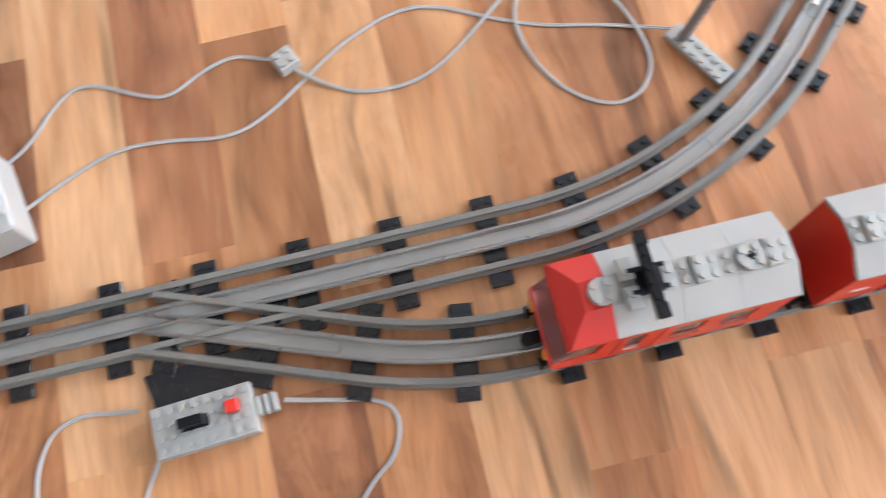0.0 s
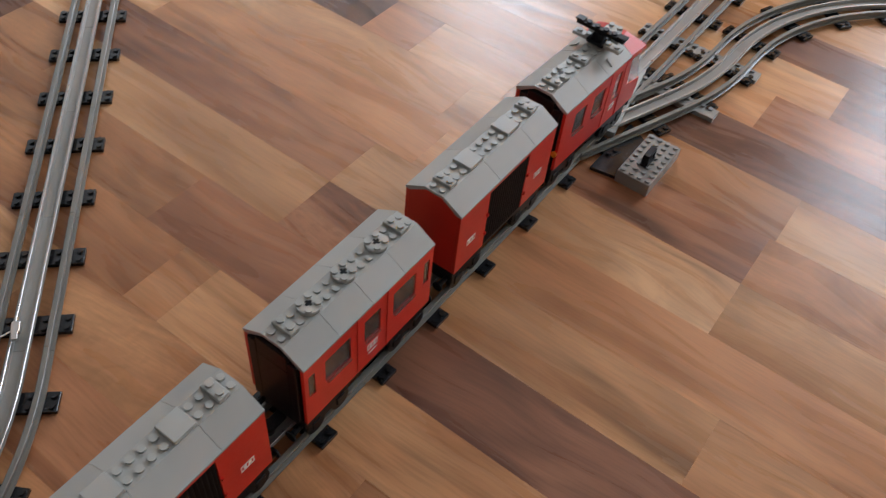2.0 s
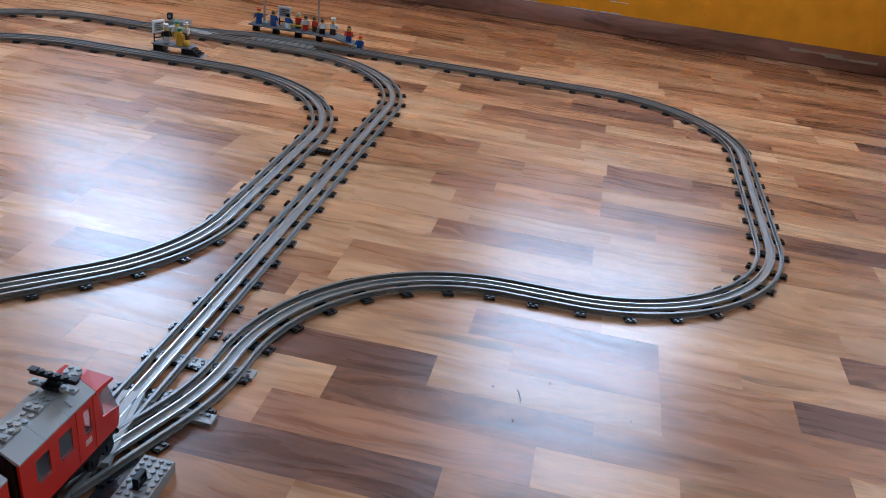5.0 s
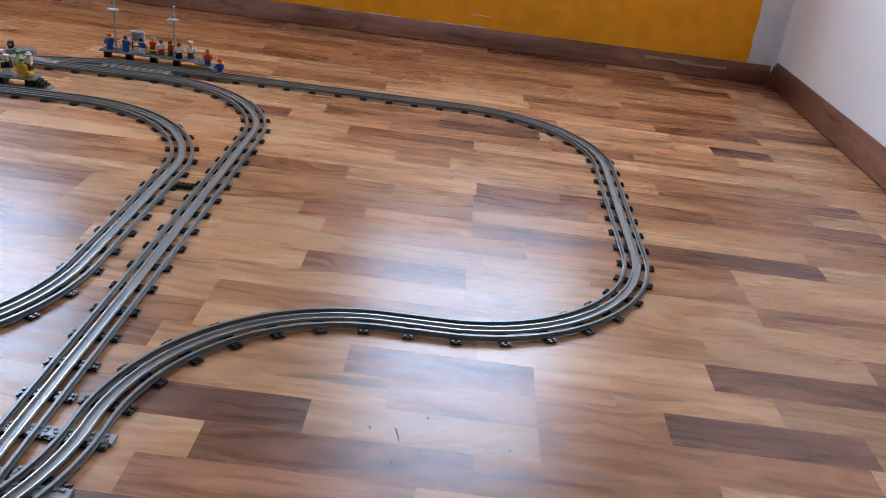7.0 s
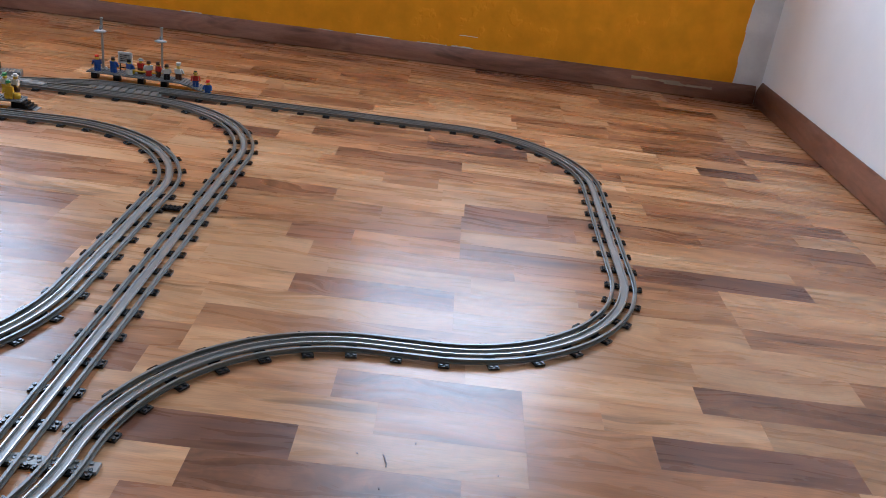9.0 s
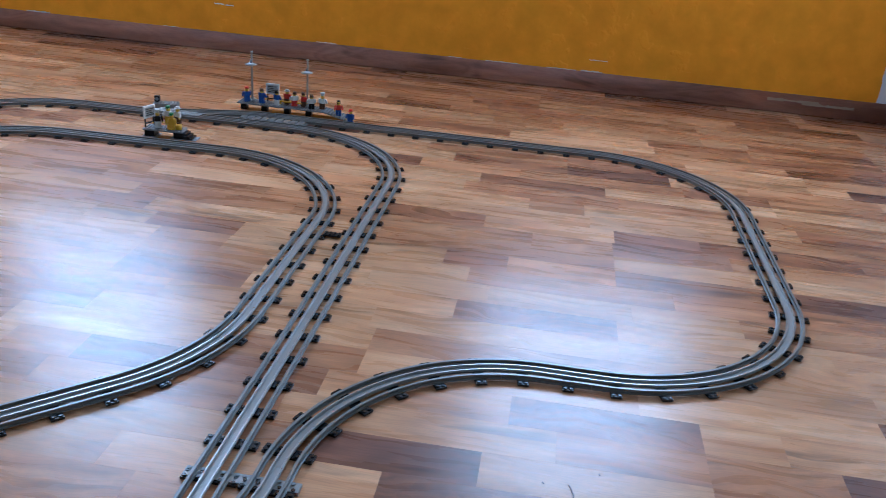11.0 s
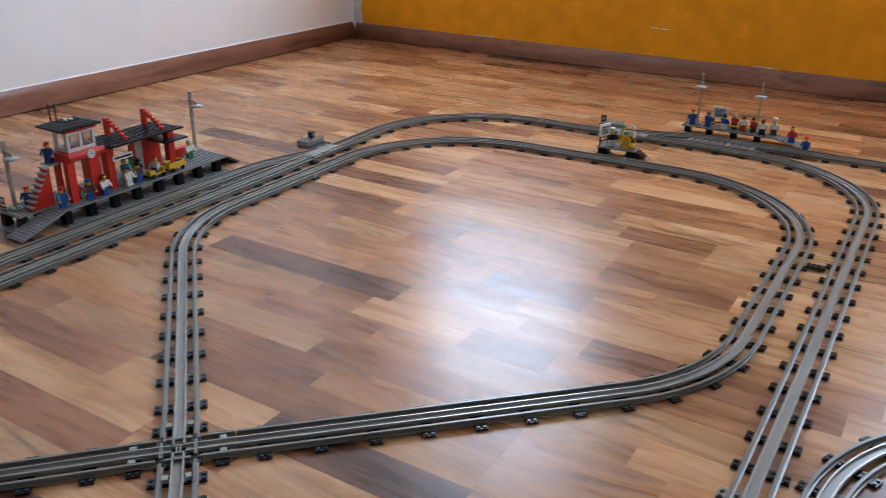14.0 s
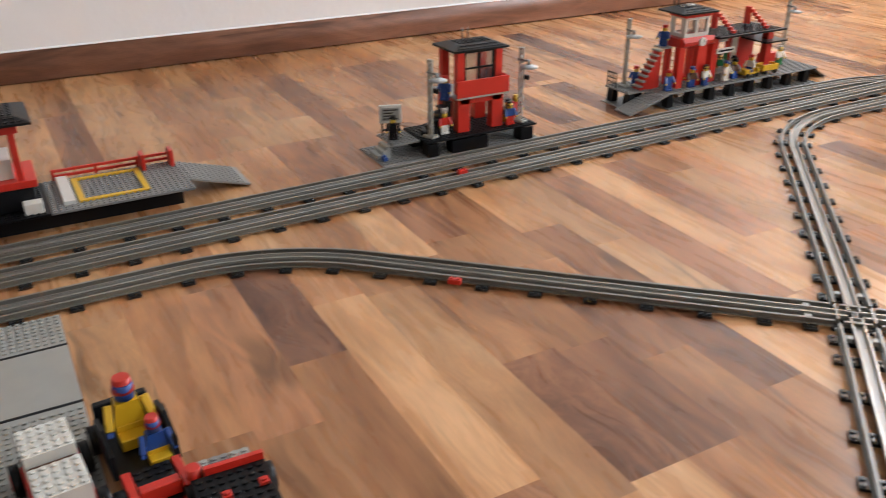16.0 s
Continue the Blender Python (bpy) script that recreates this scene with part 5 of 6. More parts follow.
    prism(bm, [(-1.440, 0.1190), (-1.345, 0.1240), (-1.345, 0.1275), (-1.440, 0.1240)], "y", 1.128, 1.312)
    for i in range(11):
        for k in range(22):
            stud(bm, -1.436 + S * i, 1.134 + S * k, 0.1238 + 0.0036 * i / 11)
    part("canopy", bm, BLACK, t, "black studded canopy roof")
    bm = bmesh.new()
    prism(bm, [(-1.425, 0.0985), (-1.352, 0.0985), (-1.352, 0.1015), (-1.425, 0.1015)], "y", 1.266, 1.328)
    part("awning", bm, BLACK, t)
    for y in (1.177, 1.270):
        bm = bmesh.new()
        box(bm, -1.424, -1.412, y, y + 0.0078, 0.1280, 0.163, bev=0.0005)
        brace = part("brace", bm, RED, t, "red stepped roof brace")
        for k in range(6):
            bm = bmesh.new()
            box(bm, -1.4118 + 0.0085 * k, -1.4118 + 0.0085 * (k + 1), y, y + 0.0078, 0.1520 - 0.0052 * k, 0.1590 - 0.0052 * k, bev=0.0005)
            part("step_brick", bm, RED, brace)
    bm = bmesh.new()
    box(bm, -1.440, -1.424, 1.345, 1.392, z + 0.0018, z + 0.021, bev=0.0006)
    part("bench", bm, RED, t, "red bench")
    bm = bmesh.new()
    for k in range(4):
        box(bm, -1.456 + 0.0085 * k, -1.4545 + 0.0085 * k, 0.9455, 0.9475, z, z + 0.030)
    for zz in (0.009, 0.018, 0.028):
        box(bm, -1.456, -1.429, 0.9457, 0.9473, z + zz, z + zz + 0.002)
    part("railing", bm, BLACK, t, "black railing")
    lamp_post(-1.428, 0.966, zs, 0.128, 0)
    lamp_post(-1.440, 1.424, zs, 0.130, 0)
    for x, y, lg, to, ha, kd, tr in ((-1.420, 0.988, BLUE, BLUE, RED, "cap", -60), (-1.362, 1.020, BLUE, BLUE, RED, "cap", 0), (-1.378, 1.062, BLACK, RED, BLACK, "hair", 20), (-1.360, 1.078, BLUE, BROWN, BLUE, "cap", -10), (-1.358, 1.112, BLUE, WHITE, BROWN, "hair", 10), (-1.362, 1.172, WHITE, WHITE, BLUE, "cap", 10), (-1.366, 1.200, BLUE, BROWN, BLACK, "hat", 0), (-1.384, 1.216, BROWN, BLACK, BLACK, "hat", 30), (-1.412, 1.204, WHITE, GREEN, BROWN, "hair", 0), (-1.402, 1.372, GREEN, WHITE, GREY, "hair", 0)):
        figure(x, y, zs, lg, to, ha, tr, kd)
    figure(-1.400, 1.032, 0.1122, BLUE, BLUE, RED, -60, "cap")


station()


def baggage_cart(m, text):
    t = thing("toy_baggage_cart", m, text, "toy cart", "toy carts")
    bm = bmesh.new()
    box(bm, -0.012, 0.012, -0.022, 0.022, 0.0075, 0.0105, bev=0.0004)
    for x in (-0.012, 0.010):
        box(bm, x, x + 0.002, -0.022, 0.022, 0.0106, 0.0200, bev=0.0003)
    for y in (-0.022, 0.020):
        box(bm, -0.0098, 0.0098, y, y + 0.002, 0.0106, 0.0200, bev=0.0003)
    part("tray", bm, YELLOW, t, "yellow tray")
    bm = bmesh.new()
    box(bm, -0.0095, 0.0095, -0.0195, 0.0195, 0.0107, 0.0150)
    part("load", bm, BROWN, t, "brown load")
    for y in (-0.014, 0.014):
        for x in (-0.0105, 0.0105):
            bm = bmesh.new()
            cyl(bm, y, 0.0045, x - 0.002, x + 0.002, 0.0045, 12, axis="x")
            part("wheel", bm, BLACK, t)


baggage_cart(pose(-1.364, 1.292, 0.0337), "yellow toy baggage cart with a brown load on the platform")


def tractor(m):
    t = thing("toy_baggage_tractor", m, "small yellow toy tractor with a driver on the platform", "toy tractor")
    bm = bmesh.new()
    box(bm, -0.011, 0.011, -0.020, 0.020, 0.006, 0.0095, bev=0.0004)
    box(bm, -0.011, 0.011, -0.020, -0.006, 0.0096, 0.0165, bev=0.0008)
    box(bm, -0.011, 0.011, 0.015, 0.019, 0.0096, 0.0180, bev=0.0006)
    part("body", bm, YELLOW, t)
    for y in (-0.013, 0.013):
        for x in (-0.0105, 0.0105):
            bm = bmesh.new()
            cyl(bm, y, 0.0045, x - 0.0022, x + 0.0022, 0.0045, 12, axis="x")
            part("wheel", bm, BLACK, t)
    p = m @ Vector((0, 0.004, 0.0097))
    figure(*p, BLUE, WHITE, RED, -80, "cap", sit=True)


tractor(pose(-1.362, 1.238, 0.0337))


# ---- tower platform ----
def tower_station():
    t = thing("toy_signal_tower", Matrix.Identity(4), "red toy signal tower with black roof on a black platform", "toy signal tower")
    slab_part(t, "base_plate", -1.430, -1.327, 0.392, 0.696, 0.0, 0.0016, MGREY, "grey studded base plate")
    z = 0.0300
    slab_part(t, "deck", -1.416, -1.328, 0.470, 0.688, z - 0.0032, z, BLACK, "black studded deck")
    slab_part(t, "deck", -1.416, -1.352, 0.420, 0.4698, z - 0.0064, z - 0.0032, MGREY, "grey studded side deck")
    for x, y, w in ((-1.342, 0.484, 0.020), (-1.342, 0.555, 0.070), (-1.342, 0.670, 0.026), (-1.402, 0.484, 0.02), (-1.402, 0.670, 0.026)):
        bm = bmesh.new()
        box(bm, x - 0.012, x + 0.012, y - w / 2, y + w / 2, 0.0018, z - 0.0066, bev=0.0005)
        part("support", bm, BLACK, t, "black support")
    for k in range(3):
        bm = bmesh.new()
        box(bm, -1.392, -1.360, 0.4195 - 0.008 * (k + 1), 0.4195 - 0.008 * k, 0.0018, 0.0225 - 0.0064 * k, bev=0.0003)
        part("step", bm, GREY, t)
    zs = z + 0.0001
    bm = bmesh.new()
    box(bm, -1.416, -1.344, 0.5420, 0.6240, 0.0785, 0.0889, bev=0.0005)
    tw = part("tower", bm, RED, t, "red tower")
    for x in (-1.352, -1.408):
        for y in (0.5500, 0.6160):
            bm = bmesh.new()
            box(bm, x - 0.008, x + 0.008, y - 0.0115, y + 0.0115, zs, 0.0890, bev=0.0005)
            part("column", bm, RED, tw)
    bm = bmesh.new()
    box(bm, -1.424, -1.336, 0.5320, 0.6340, 0.0891, 0.0922, bev=0.0004)
    part("balcony_floor", bm, GREY, tw)
    bm = bmesh.new()
    box(bm, -1.3395, -1.3360, 0.5320, 0.6340, 0.0924, 0.1205, bev=0.0005)
    box(bm, -1.422, -1.3397, 0.6305, 0.6340, 0.0924, 0.1205, bev=0.0005)
    part("balcony", bm, RED, tw, "red balcony panel")
    for x in (-1.358, -1.410):
        for y in (0.5480, 0.6220):
            bm = bmesh.new()
            box(bm, x - 0.006, x + 0.006, y - 0.007, y + 0.007, 0.0924, 0.1645, bev=0.0005)
            part("post", bm, RED, tw)
    bm = bmesh.new()
    for y in (0.5560, 0.5840, 0.6120):
        box(bm, -1.3555, -1.3535, y - 0.0022, y + 0.0022, 0.1062, 0.1645)
    for zz in (0.1062, 0.134, 0.161):
        box(bm, -1.3558, -1.3532, 0.5560, 0.6140, zz, zz + 0.0032)
    part("window_frame", bm, BLACK, tw, "black window frame")
    bm = bmesh.new()
    box(bm, -1.3549, -1.3541, 0.5570, 0.6130, 0.1082, 0.161)
    part("pane", bm, GLASS, tw).visible_shadow = False
    rf = tower_roof(t, -1.422, -1.346, 0.532, 0.638, 0.1647)
    for y in (0.580, 0.591):
        bm = bmesh.new()
        cyl(bm, -1.405, y, 0.1740, 0.192, 0.0011, 8)
        part("aerial", bm, MGREY, rf)
    stair_part(t, -1.372, -1.350, 0.482, 0.0078, z, 0.0093, 6, BLACK, BLACK)
    lamp_post(-1.346, 0.487, z + 0.0017, 0.126, 20, signal=True)
    lamp_post(-1.346, 0.664, z + 0.0017, 0.126, 20, signal=True)
    info_board(-1.398, 0.438, z - 0.0015, -20, "white notice board on black legs at the platform's end", 1.3)
    for x, y, lg, to, ha, kd, tr in ((-1.376, 0.432, BLACK, BLACK, BLACK, "cap", -20), (-1.352, 0.516, WHITE, RED, WHITE, "chef", 0), (-1.356, 0.645, YELLOW, BROWN, BLACK, "hat", 0), (-1.342, 0.640, RED, BLUE, BLACK, "hair", 0), (-1.372, 0.672, RED, RED, YELLOW, "hair", 10)):
        figure(x, y, (z if y > 0.47 else z - 0.0032) + 0.0017, lg, to, ha, tr, kd)
    figure(-1.361, 0.5225, 0.0870, BLUE, BLUE, RED, -50, "cap")
    bm = bmesh.new()
    box(bm, -0.006, 0.006, -0.004, 0.004, 0.0, 0.006, bev=0.0006)
    cyl(bm, 0.0, 0.0, 0.006, 0.009, 0.003, 10)
    solid("toy_blue_piece", bm, BLUE, "small blue toy piece lying on the base plate", "toy piece", m=pose(-1.352, 0.404, 0.0033))


tower_station()


def red_piece(x, y, turn):
    bm = bmesh.new()
    box(bm, -0.0078, 0.0078, -0.0038, 0.0038, 0.0, 0.0062, bev=0.0004)
    for s in (-0.004, 0.004):
        stud(bm, s, 0, 0.0062)
    solid("toy_red_brick", bm, RED, "small red toy brick lying by the rail", "toy brick", "red bricks", m=pose(x, y, 0.0104, 0, 0, turn))


red_piece(-0.917, 0.290, 46)
red_piece(-1.223, 0.477, 90)


# ---- freight platform ----
def freight_platform():
    t = thing("toy_freight_platform", Matrix.Identity(4), "grey toy freight platform with yellow square and red fence", "toy platform", "toy platforms")
    z = 0.0300
    slab_part(t, "deck", -1.448, -1.320, -0.104, 0.088, z - 0.0032, z, MGREY, "grey studded deck")
    slab_part(t, "deck", -1.448, -1.320, -0.4202, -0.1042, z - 0.0032, z, BLACK, "black studded deck under the crane")
    bm = bmesh.new()
    box(bm, -1.440, -1.342, -0.410, 0.074, 0.0001, z - 0.0034, bev=0.0005)
    part("support", bm, BLACK, t, "black support wall")
    ramp_part(t, -1.440, -1.360, 0.0882, 0.180, z, 0.004)
    bm = bmesh.new()
    x0, x1, y0, y1 = -1.436, -1.340, -0.066, 0.030
    for a, b, c, d in ((x0, x1, y0, y0 + 0.008), (x0, x1, y1 - 0.008, y1), (x0, x0 + 0.008, y0 + 0.008, y1 - 0.008), (x1 - 0.008, x1, y0 + 0.008, y1 - 0.008)):
        box(bm, a, b, c, d, z + 0.0001, z + 0.0030, bev=0.0002)
    part("yellow_border", bm, YELLOW, t, "yellow square border")
    bm = bmesh.new()
    box(bm, -1.450, -1.446, -0.090, 0.084, z + 0.012, z + 0.016, bev=0.0004)
    box(bm, -1.450, -1.446, -0.090, 0.084, z + 0.004, z + 0.008, bev=0.0004)
    for y in (-0.090, -0.03, 0.03, 0.080):
        box(bm, -1.4505, -1.4455, y, y + 0.004, z, z + 0.0165, bev=0.0004)
    part("fence", bm, RED, t, "red fence")
    for y in (0.034, 0.076):
        bm = bmesh.new()
        box(bm, -1.444, -1.420, y, y + 0.006, z + 0.0001, z + 0.026, bev=0.0006)
        part("post", bm, RED, t, "red panel")
    # crane cabin at the deck's middle
    bm = bmesh.new()
    box(bm, -1.432, -1.345, -0.250, -0.118, z + 0.0001, 0.062, bev=0.0010)
    cr = part("crane", bm, BLACK, t, "red crane cabin on black machine base")
    bm = bmesh.new()
    box(bm, -1.432, -1.345, -0.252, -0.112, 0.0622, 0.072, bev=0.0006)
    part("turntable", bm, RED, cr)
    for x in (-1.425, -1.359):
        for y in (-0.235, -0.135):
            bm = bmesh.new()
            box(bm, x, x + 0.008, y, y + 0.008, 0.0722, 0.138, bev=0.0004)
            part("post", bm, RED, cr)
    bm = bmesh.new()
    box(bm, -1.420, -1.362, -0.226, -0.138, 0.0722, 0.100, bev=0.0006)
    part("cab_wall", bm, WHITE, cr)
    bm = bmesh.new()
    box(bm, -1.430, -1.346, -0.240, -0.122, 0.1382, 0.150, bev=0.0006)
    part("top_band", bm, RED, cr)
    tower_roof(cr, -1.442, -1.336, -0.262, -0.104, 0.1502)
    bm = bmesh.new()
    box(bm, -1.344, -1.326, -0.136, -0.112, z + 0.0002, z + 0.016, bev=0.001)
    part("winch", bm, WHITE, cr, "white winch block")
    bm = bmesh.new()
    box(bm, -1.444, -1.338, -0.086, -0.070, z + 0.0001, z + 0.0064, bev=0.0004)
    part("edge_plate", bm, WHITE, t, "white edge plate")


freight_platform()


# ---- road plate and vehicles near the walker's end ----
def road_plate():
    t = thing("toy_road_plate", Matrix.Identity(4), "grey toy base plate with a smooth road and dark lines", "toy road plate")
    y0, y1 = -0.512, -0.128
    bm = bmesh.new()
    box(bm, -1.086, -0.750, y0, y1, 0.0, 0.0014, bev=0.0003)
    part("plate", bm, GREY, t)
    bm = bmesh.new()
    studded(bm, 8, 48, -1.086, y0, 0.0014, seg=6)
    studded(bm, 15, 48, -0.894, y0, 0.0014, seg=6)
    part("studs", bm, GREY, t)["kind"] = "stuff"
    for x in (-1.018, -0.904):
        bm = bmesh.new()
        box(bm, x, x + 0.004, y0, y1, 0.0015, 0.0018)
        part("road_line", bm, BLACK, t, "black road line")
    bm = bmesh.new()
    box(bm, -1.0138, -0.9042, y0, y1, 0.00145, 0.0017)
    part("road", bm, GREY, t, "smooth grey road")


road_plate()


def wheel_pair(t, xs, ys, r, w, rim=GREY):
    for x in xs:
        for y in ys:
            bm = bmesh.new()
            cyl(bm, x, r, y - w / 2, y + w / 2, r, 18, axis="y")
            wh = part("wheel", bm, BLACK, t)
            bm = bmesh.new()
            cyl(bm, x, r, y - w / 2 - 0.0006, y + w / 2 + 0.0006, r * 0.5, 12, axis="y")
            part("rim", bm, rim, wh)


def toy_car(m):
    t = thing("toy_car", m, "open black toy car with red front carrying two big figures", "toy car", "toy vehicles")
    wheel_pair(t, (-0.045, 0.052), (-0.029, 0.029), 0.013, 0.009)
    bm = bmesh.new()
    box(bm, -0.068, 0.076, -0.0235, 0.0235, 0.008, 0.015, bev=0.0006)
    box(bm, -0.068, -0.060, -0.0235, 0.0235, 0.0152, 0.036, bev=0.001)
    part("chassis", bm, BLACK, t)
    for y in (-0.0275, 0.0235):
        bm = bmesh.new()
        prism(bm, [(-0.045, 0.0152), (0.022, 0.0152), (0.018, 0.036), (-0.010, 0.045), (-0.036, 0.040)], "y", y, y + 0.004)
        part("side_panel", bm, BLACK, t)
    bm = bmesh.new()
    brick(bm, 0.030, -0.016, 0.0152, 3, 4, 3)
    part("bonnet", bm, BLACK, t)
    for y in (-0.024, 0.0165):
        bm = bmesh.new()
        box(bm, 0.030, 0.070, y, y + 0.0075, 0.0153, 0.027, bev=0.0008)
        part("wing", bm, RED, t, "red wing")
    bm = bmesh.new()
    box(bm, 0.0545, 0.064, -0.016, 0.016, 0.0153, 0.029, bev=0.0008)
    part("grille", bm, RED, t, "red front")


CAR_Z = 0.0156
toy_car(pose(-0.775, -0.096, 0.0, 0, 0, 4))
figure(-0.806, -0.098, CAR_Z, YELLOW, YELLOW, RED, 4, "hair", "large yellow toy figure with blue scarf and red cap, seated", True, 1.75, BLUE)
figure(-0.766, -0.084, CAR_Z, YELLOW, BLUE, RED, 4, "hair", "blue toy figure with red cap seated in the car", True, 1.2, BLUE)


def toy_truck(m):
    """Its front looks along -x."""
    t = thing("toy_truck", m, "black toy truck with red grille and grey front blocks", "toy truck", "toy vehicles")
    wheel_pair(t, (0.022, 0.095), (-0.031, 0.031), 0.013, 0.009, RED)
    bm = bmesh.new()
    box(bm, 0.0, 0.120, -0.026, 0.026, 0.010, 0.020, bev=0.0006)
    box(bm, 0.018, 0.118, -0.030, 0.030, 0.0202, 0.030, bev=0.0006)
    studded(bm, 12, 7, 0.020, -0.028, 0.030)
    part("body", bm, BLACK, t)
    for k in range(3):
        bm = bmesh.new()
        brick(bm, 0.001, -0.028 + 0.0165 * k, 0.0202, 1, 2, 4)
        part("headlamp_block", bm, GREY if k != 1 else MGREY, t, "grey studded block")
    bm = bmesh.new()
    prism(bm, [(0.0095, 0.0202), (0.0176, 0.0202), (0.0176, 0.036), (0.0130, 0.036)], "y", -0.018, 0.030)
    part("grille", bm, RED, t, "red sloped grille")
    bm = bmesh.new()
    cyl(bm, 0.010, -0.0255, 0.0202, 0.036, 0.006, 14)
    part("lamp", bm, RED, t, "round red lamp")
    for x, y in ((0.045, -0.012), (0.042, 0.018), (0.070, 0.006)):
        bm = bmesh.new()
        brick(bm, x, y, 0.0301, 1, 1, 1)
        part("stud_plate", bm, RED, t, "small red plate")


toy_truck(pose(-0.722, -0.040, 0.0, 0, 0, -2))


def white_carriage(m):
    t = thing("toy_carriage", m, "white toy carriage with two studded blocks and brown trim", "toy carriage", "toy vehicles")
    bm = bmesh.new()
    box(bm, -0.045, 0.070, -0.021, 0.021, 0.010, 0.0165, bev=0.0005)
    part("chassis", bm, BROWN, t)
    bm = bmesh.new()
    box(bm, -0.026, 0.060, -0.0225, 0.0225, 0.0167, 0.0225, bev=0.0005)
    part("trim", bm, RED, t, "dark red trim")
    for x in (-0.022, 0.034):
        bm = bmesh.new()
        z = brick(bm, x - 0.020, -0.020, 0.0227, 5, 5, 7, studs=False)
        studded(bm, 5, 5, x - 0.020, -0.020, z)
        part("block", bm, WHITE, t, "white studded block")
    bm = bmesh.new()
    box(bm, -0.001, 0.013, -0.018, 0.018, 0.0227, 0.036, bev=0.0006)
    part("seat", bm, BROWN, t)
    wheel_pair(t, (-0.020, 0.046), (-0.027, 0.027), 0.014, 0.008, RED)


white_carriage(pose(-0.770, -0.163, 0.0033, 0, 0, 5))


# ---- signal, plug and cables ----
def tube(name, pts, r, mat, label, category="cable", group="cables"):
    cu = bpy.data.curves.new(name, "CURVE")
    cu.dimensions, cu.bevel_depth, cu.bevel_resolution, cu.resolution_u = "3D", r, 2, 6
    sp = cu.splines.new("NURBS")
    sp.points.add(len(pts) - 1)
    for q, p in zip(sp.points, pts):
        q.co = (*p, 1) if len(p) == 3 else (*p, r, 1)
    sp.use_endpoint_u, sp.order_u = True, 3
    cu.materials.append(mat)
    return tagged(new(name, cu), label, category, group)


def twin(pts, label):
    """A flat twin-core cable: two sheaths side by side, as one thing."""
    e = thing("cable", Matrix.Identity(4), label, "cable", "cables")
    for s in (-1, 1):
        c = []
        for i, p in enumerate(pts):
            a, b = Vector(pts[max(i - 1, 0)][:2]), Vector(pts[min(i + 1, len(pts) - 1)][:2])
            d = (b - a).normalized()
            z = p[2] if len(p) > 2 else 0.0008
            c.append((p[0] - d.y * s * 0.0007, p[1] + d.x * s * 0.0007, z))
        o = tube("core", c, 0.0008, CABLE, "", "", "")
        o.parent = e


twin([(-0.262, 0.148, 0.006), (-0.277, 0.115), (-0.286, 0.083), (-0.292, 0.055), (-0.308, 0.019), (-0.328, -0.015), (-0.332, -0.047), (-0.313, -0.092), (-0.292, -0.121), (-0.268, -0.155), (-0.259, -0.184), (-0.268, -0.224), (-0.270, -0.264), (-0.252, -0.305), (-0.236, -0.335), (-0.225, -0.350, 0.012)], "grey twin cable running from the track plug across the floor")
twin([(-0.248, 0.152, 0.112), (-0.285, 0.152, 0.092), (-0.335, 0.140, 0.045), (-0.356, 0.120, 0.012), (-0.352, 0.100), (-0.340, 0.070), (-0.322, 0.045, 0.003), (-0.302, 0.036, 0.003), (-0.274, 0.039), (-0.245, 0.052), (-0.227, 0.069), (-0.217, 0.090), (-0.222, 0.110), (-0.241, 0.124), (-0.268, 0.123, 0.003), (-0.301, 0.112, 0.003), (-0.332, 0.095), (-0.338, 0.070, 0.003), (-0.326, 0.040, 0.005), (-0.306, 0.014, 0.003), (-0.283, -0.016), (-0.269, -0.045), (-0.270, -0.080), (-0.278, -0.099), (-0.292, -0.119, 0.003), (-0.302, -0.130, 0.005)], "grey twin cable lying in a loop on the floor")
twin([(-0.308, -0.136, 0.006), (-0.316, -0.150), (-0.324, -0.170), (-0.315, -0.196), (-0.301, -0.219), (-0.307, -0.239), (-0.329, -0.277), (-0.318, -0.299), (-0.287, -0.322), (-0.275, -0.343), (-0.262, -0.362)], "grey twin cable winding over the floor to the transformer")
twin([(-0.083, -0.268, 0.006), (-0.086, -0.285), (-0.090, -0.303), (-0.084, -0.325), (-0.063, -0.336), (-0.046, -0.338), (0.0, -0.342)], "grey twin cable leaving the points motor")
twin([(-0.050, -0.258, 0.006), (-0.040, -0.266), (-0.022, -0.275), (0.01, -0.290)], "grey twin cable beside the points motor")
twin([(-0.068, -0.176, 0.006), (-0.062, -0.150), (-0.055, -0.115), (-0.040, -0.106), (-0.017, -0.115), (-0.007, -0.132), (0.010, -0.146)], "grey twin cable curling away from the points motor")
tube("wire", [(-0.243, 0.156, 0.110), (-0.247, 0.186, 0.070), (-0.254, 0.222, 0.026), (-0.262, 0.248, 0.0118)], 0.0007, CABLE, "thin grey wire from the signal to the rail", "cable", "cables")

bm = bmesh.new()
box(bm, -0.008, 0.008, -0.008, 0.008, 0.0, 0.0096, bev=0.0006)
for sx in (-0.004, 0.004):
    for sy in (-0.004, 0.004):
        cyl(bm, sx, sy, 0.0096, 0.0116, 0.0024, 10)
solid("cable_connector", bm, GREY, "small grey plug joining two cables on the floor", "plug", m=pose(-0.306, -0.132, 0.0022, 0, 0, 25))
bm = bmesh.new()
box(bm, -0.0045, 0.0055, -0.003, 0.003, 0.0, 0.004, bev=0.0005)
box(bm, 0.0056, 0.012, -0.002, 0.002, 0.002, 0.005, bev=0.0003)
solid("rail_clip", bm, TIN, "metal clip plugged between the rails", "plug", m=pose(-0.262, 0.252, 0.0098, 0, 0, -40))


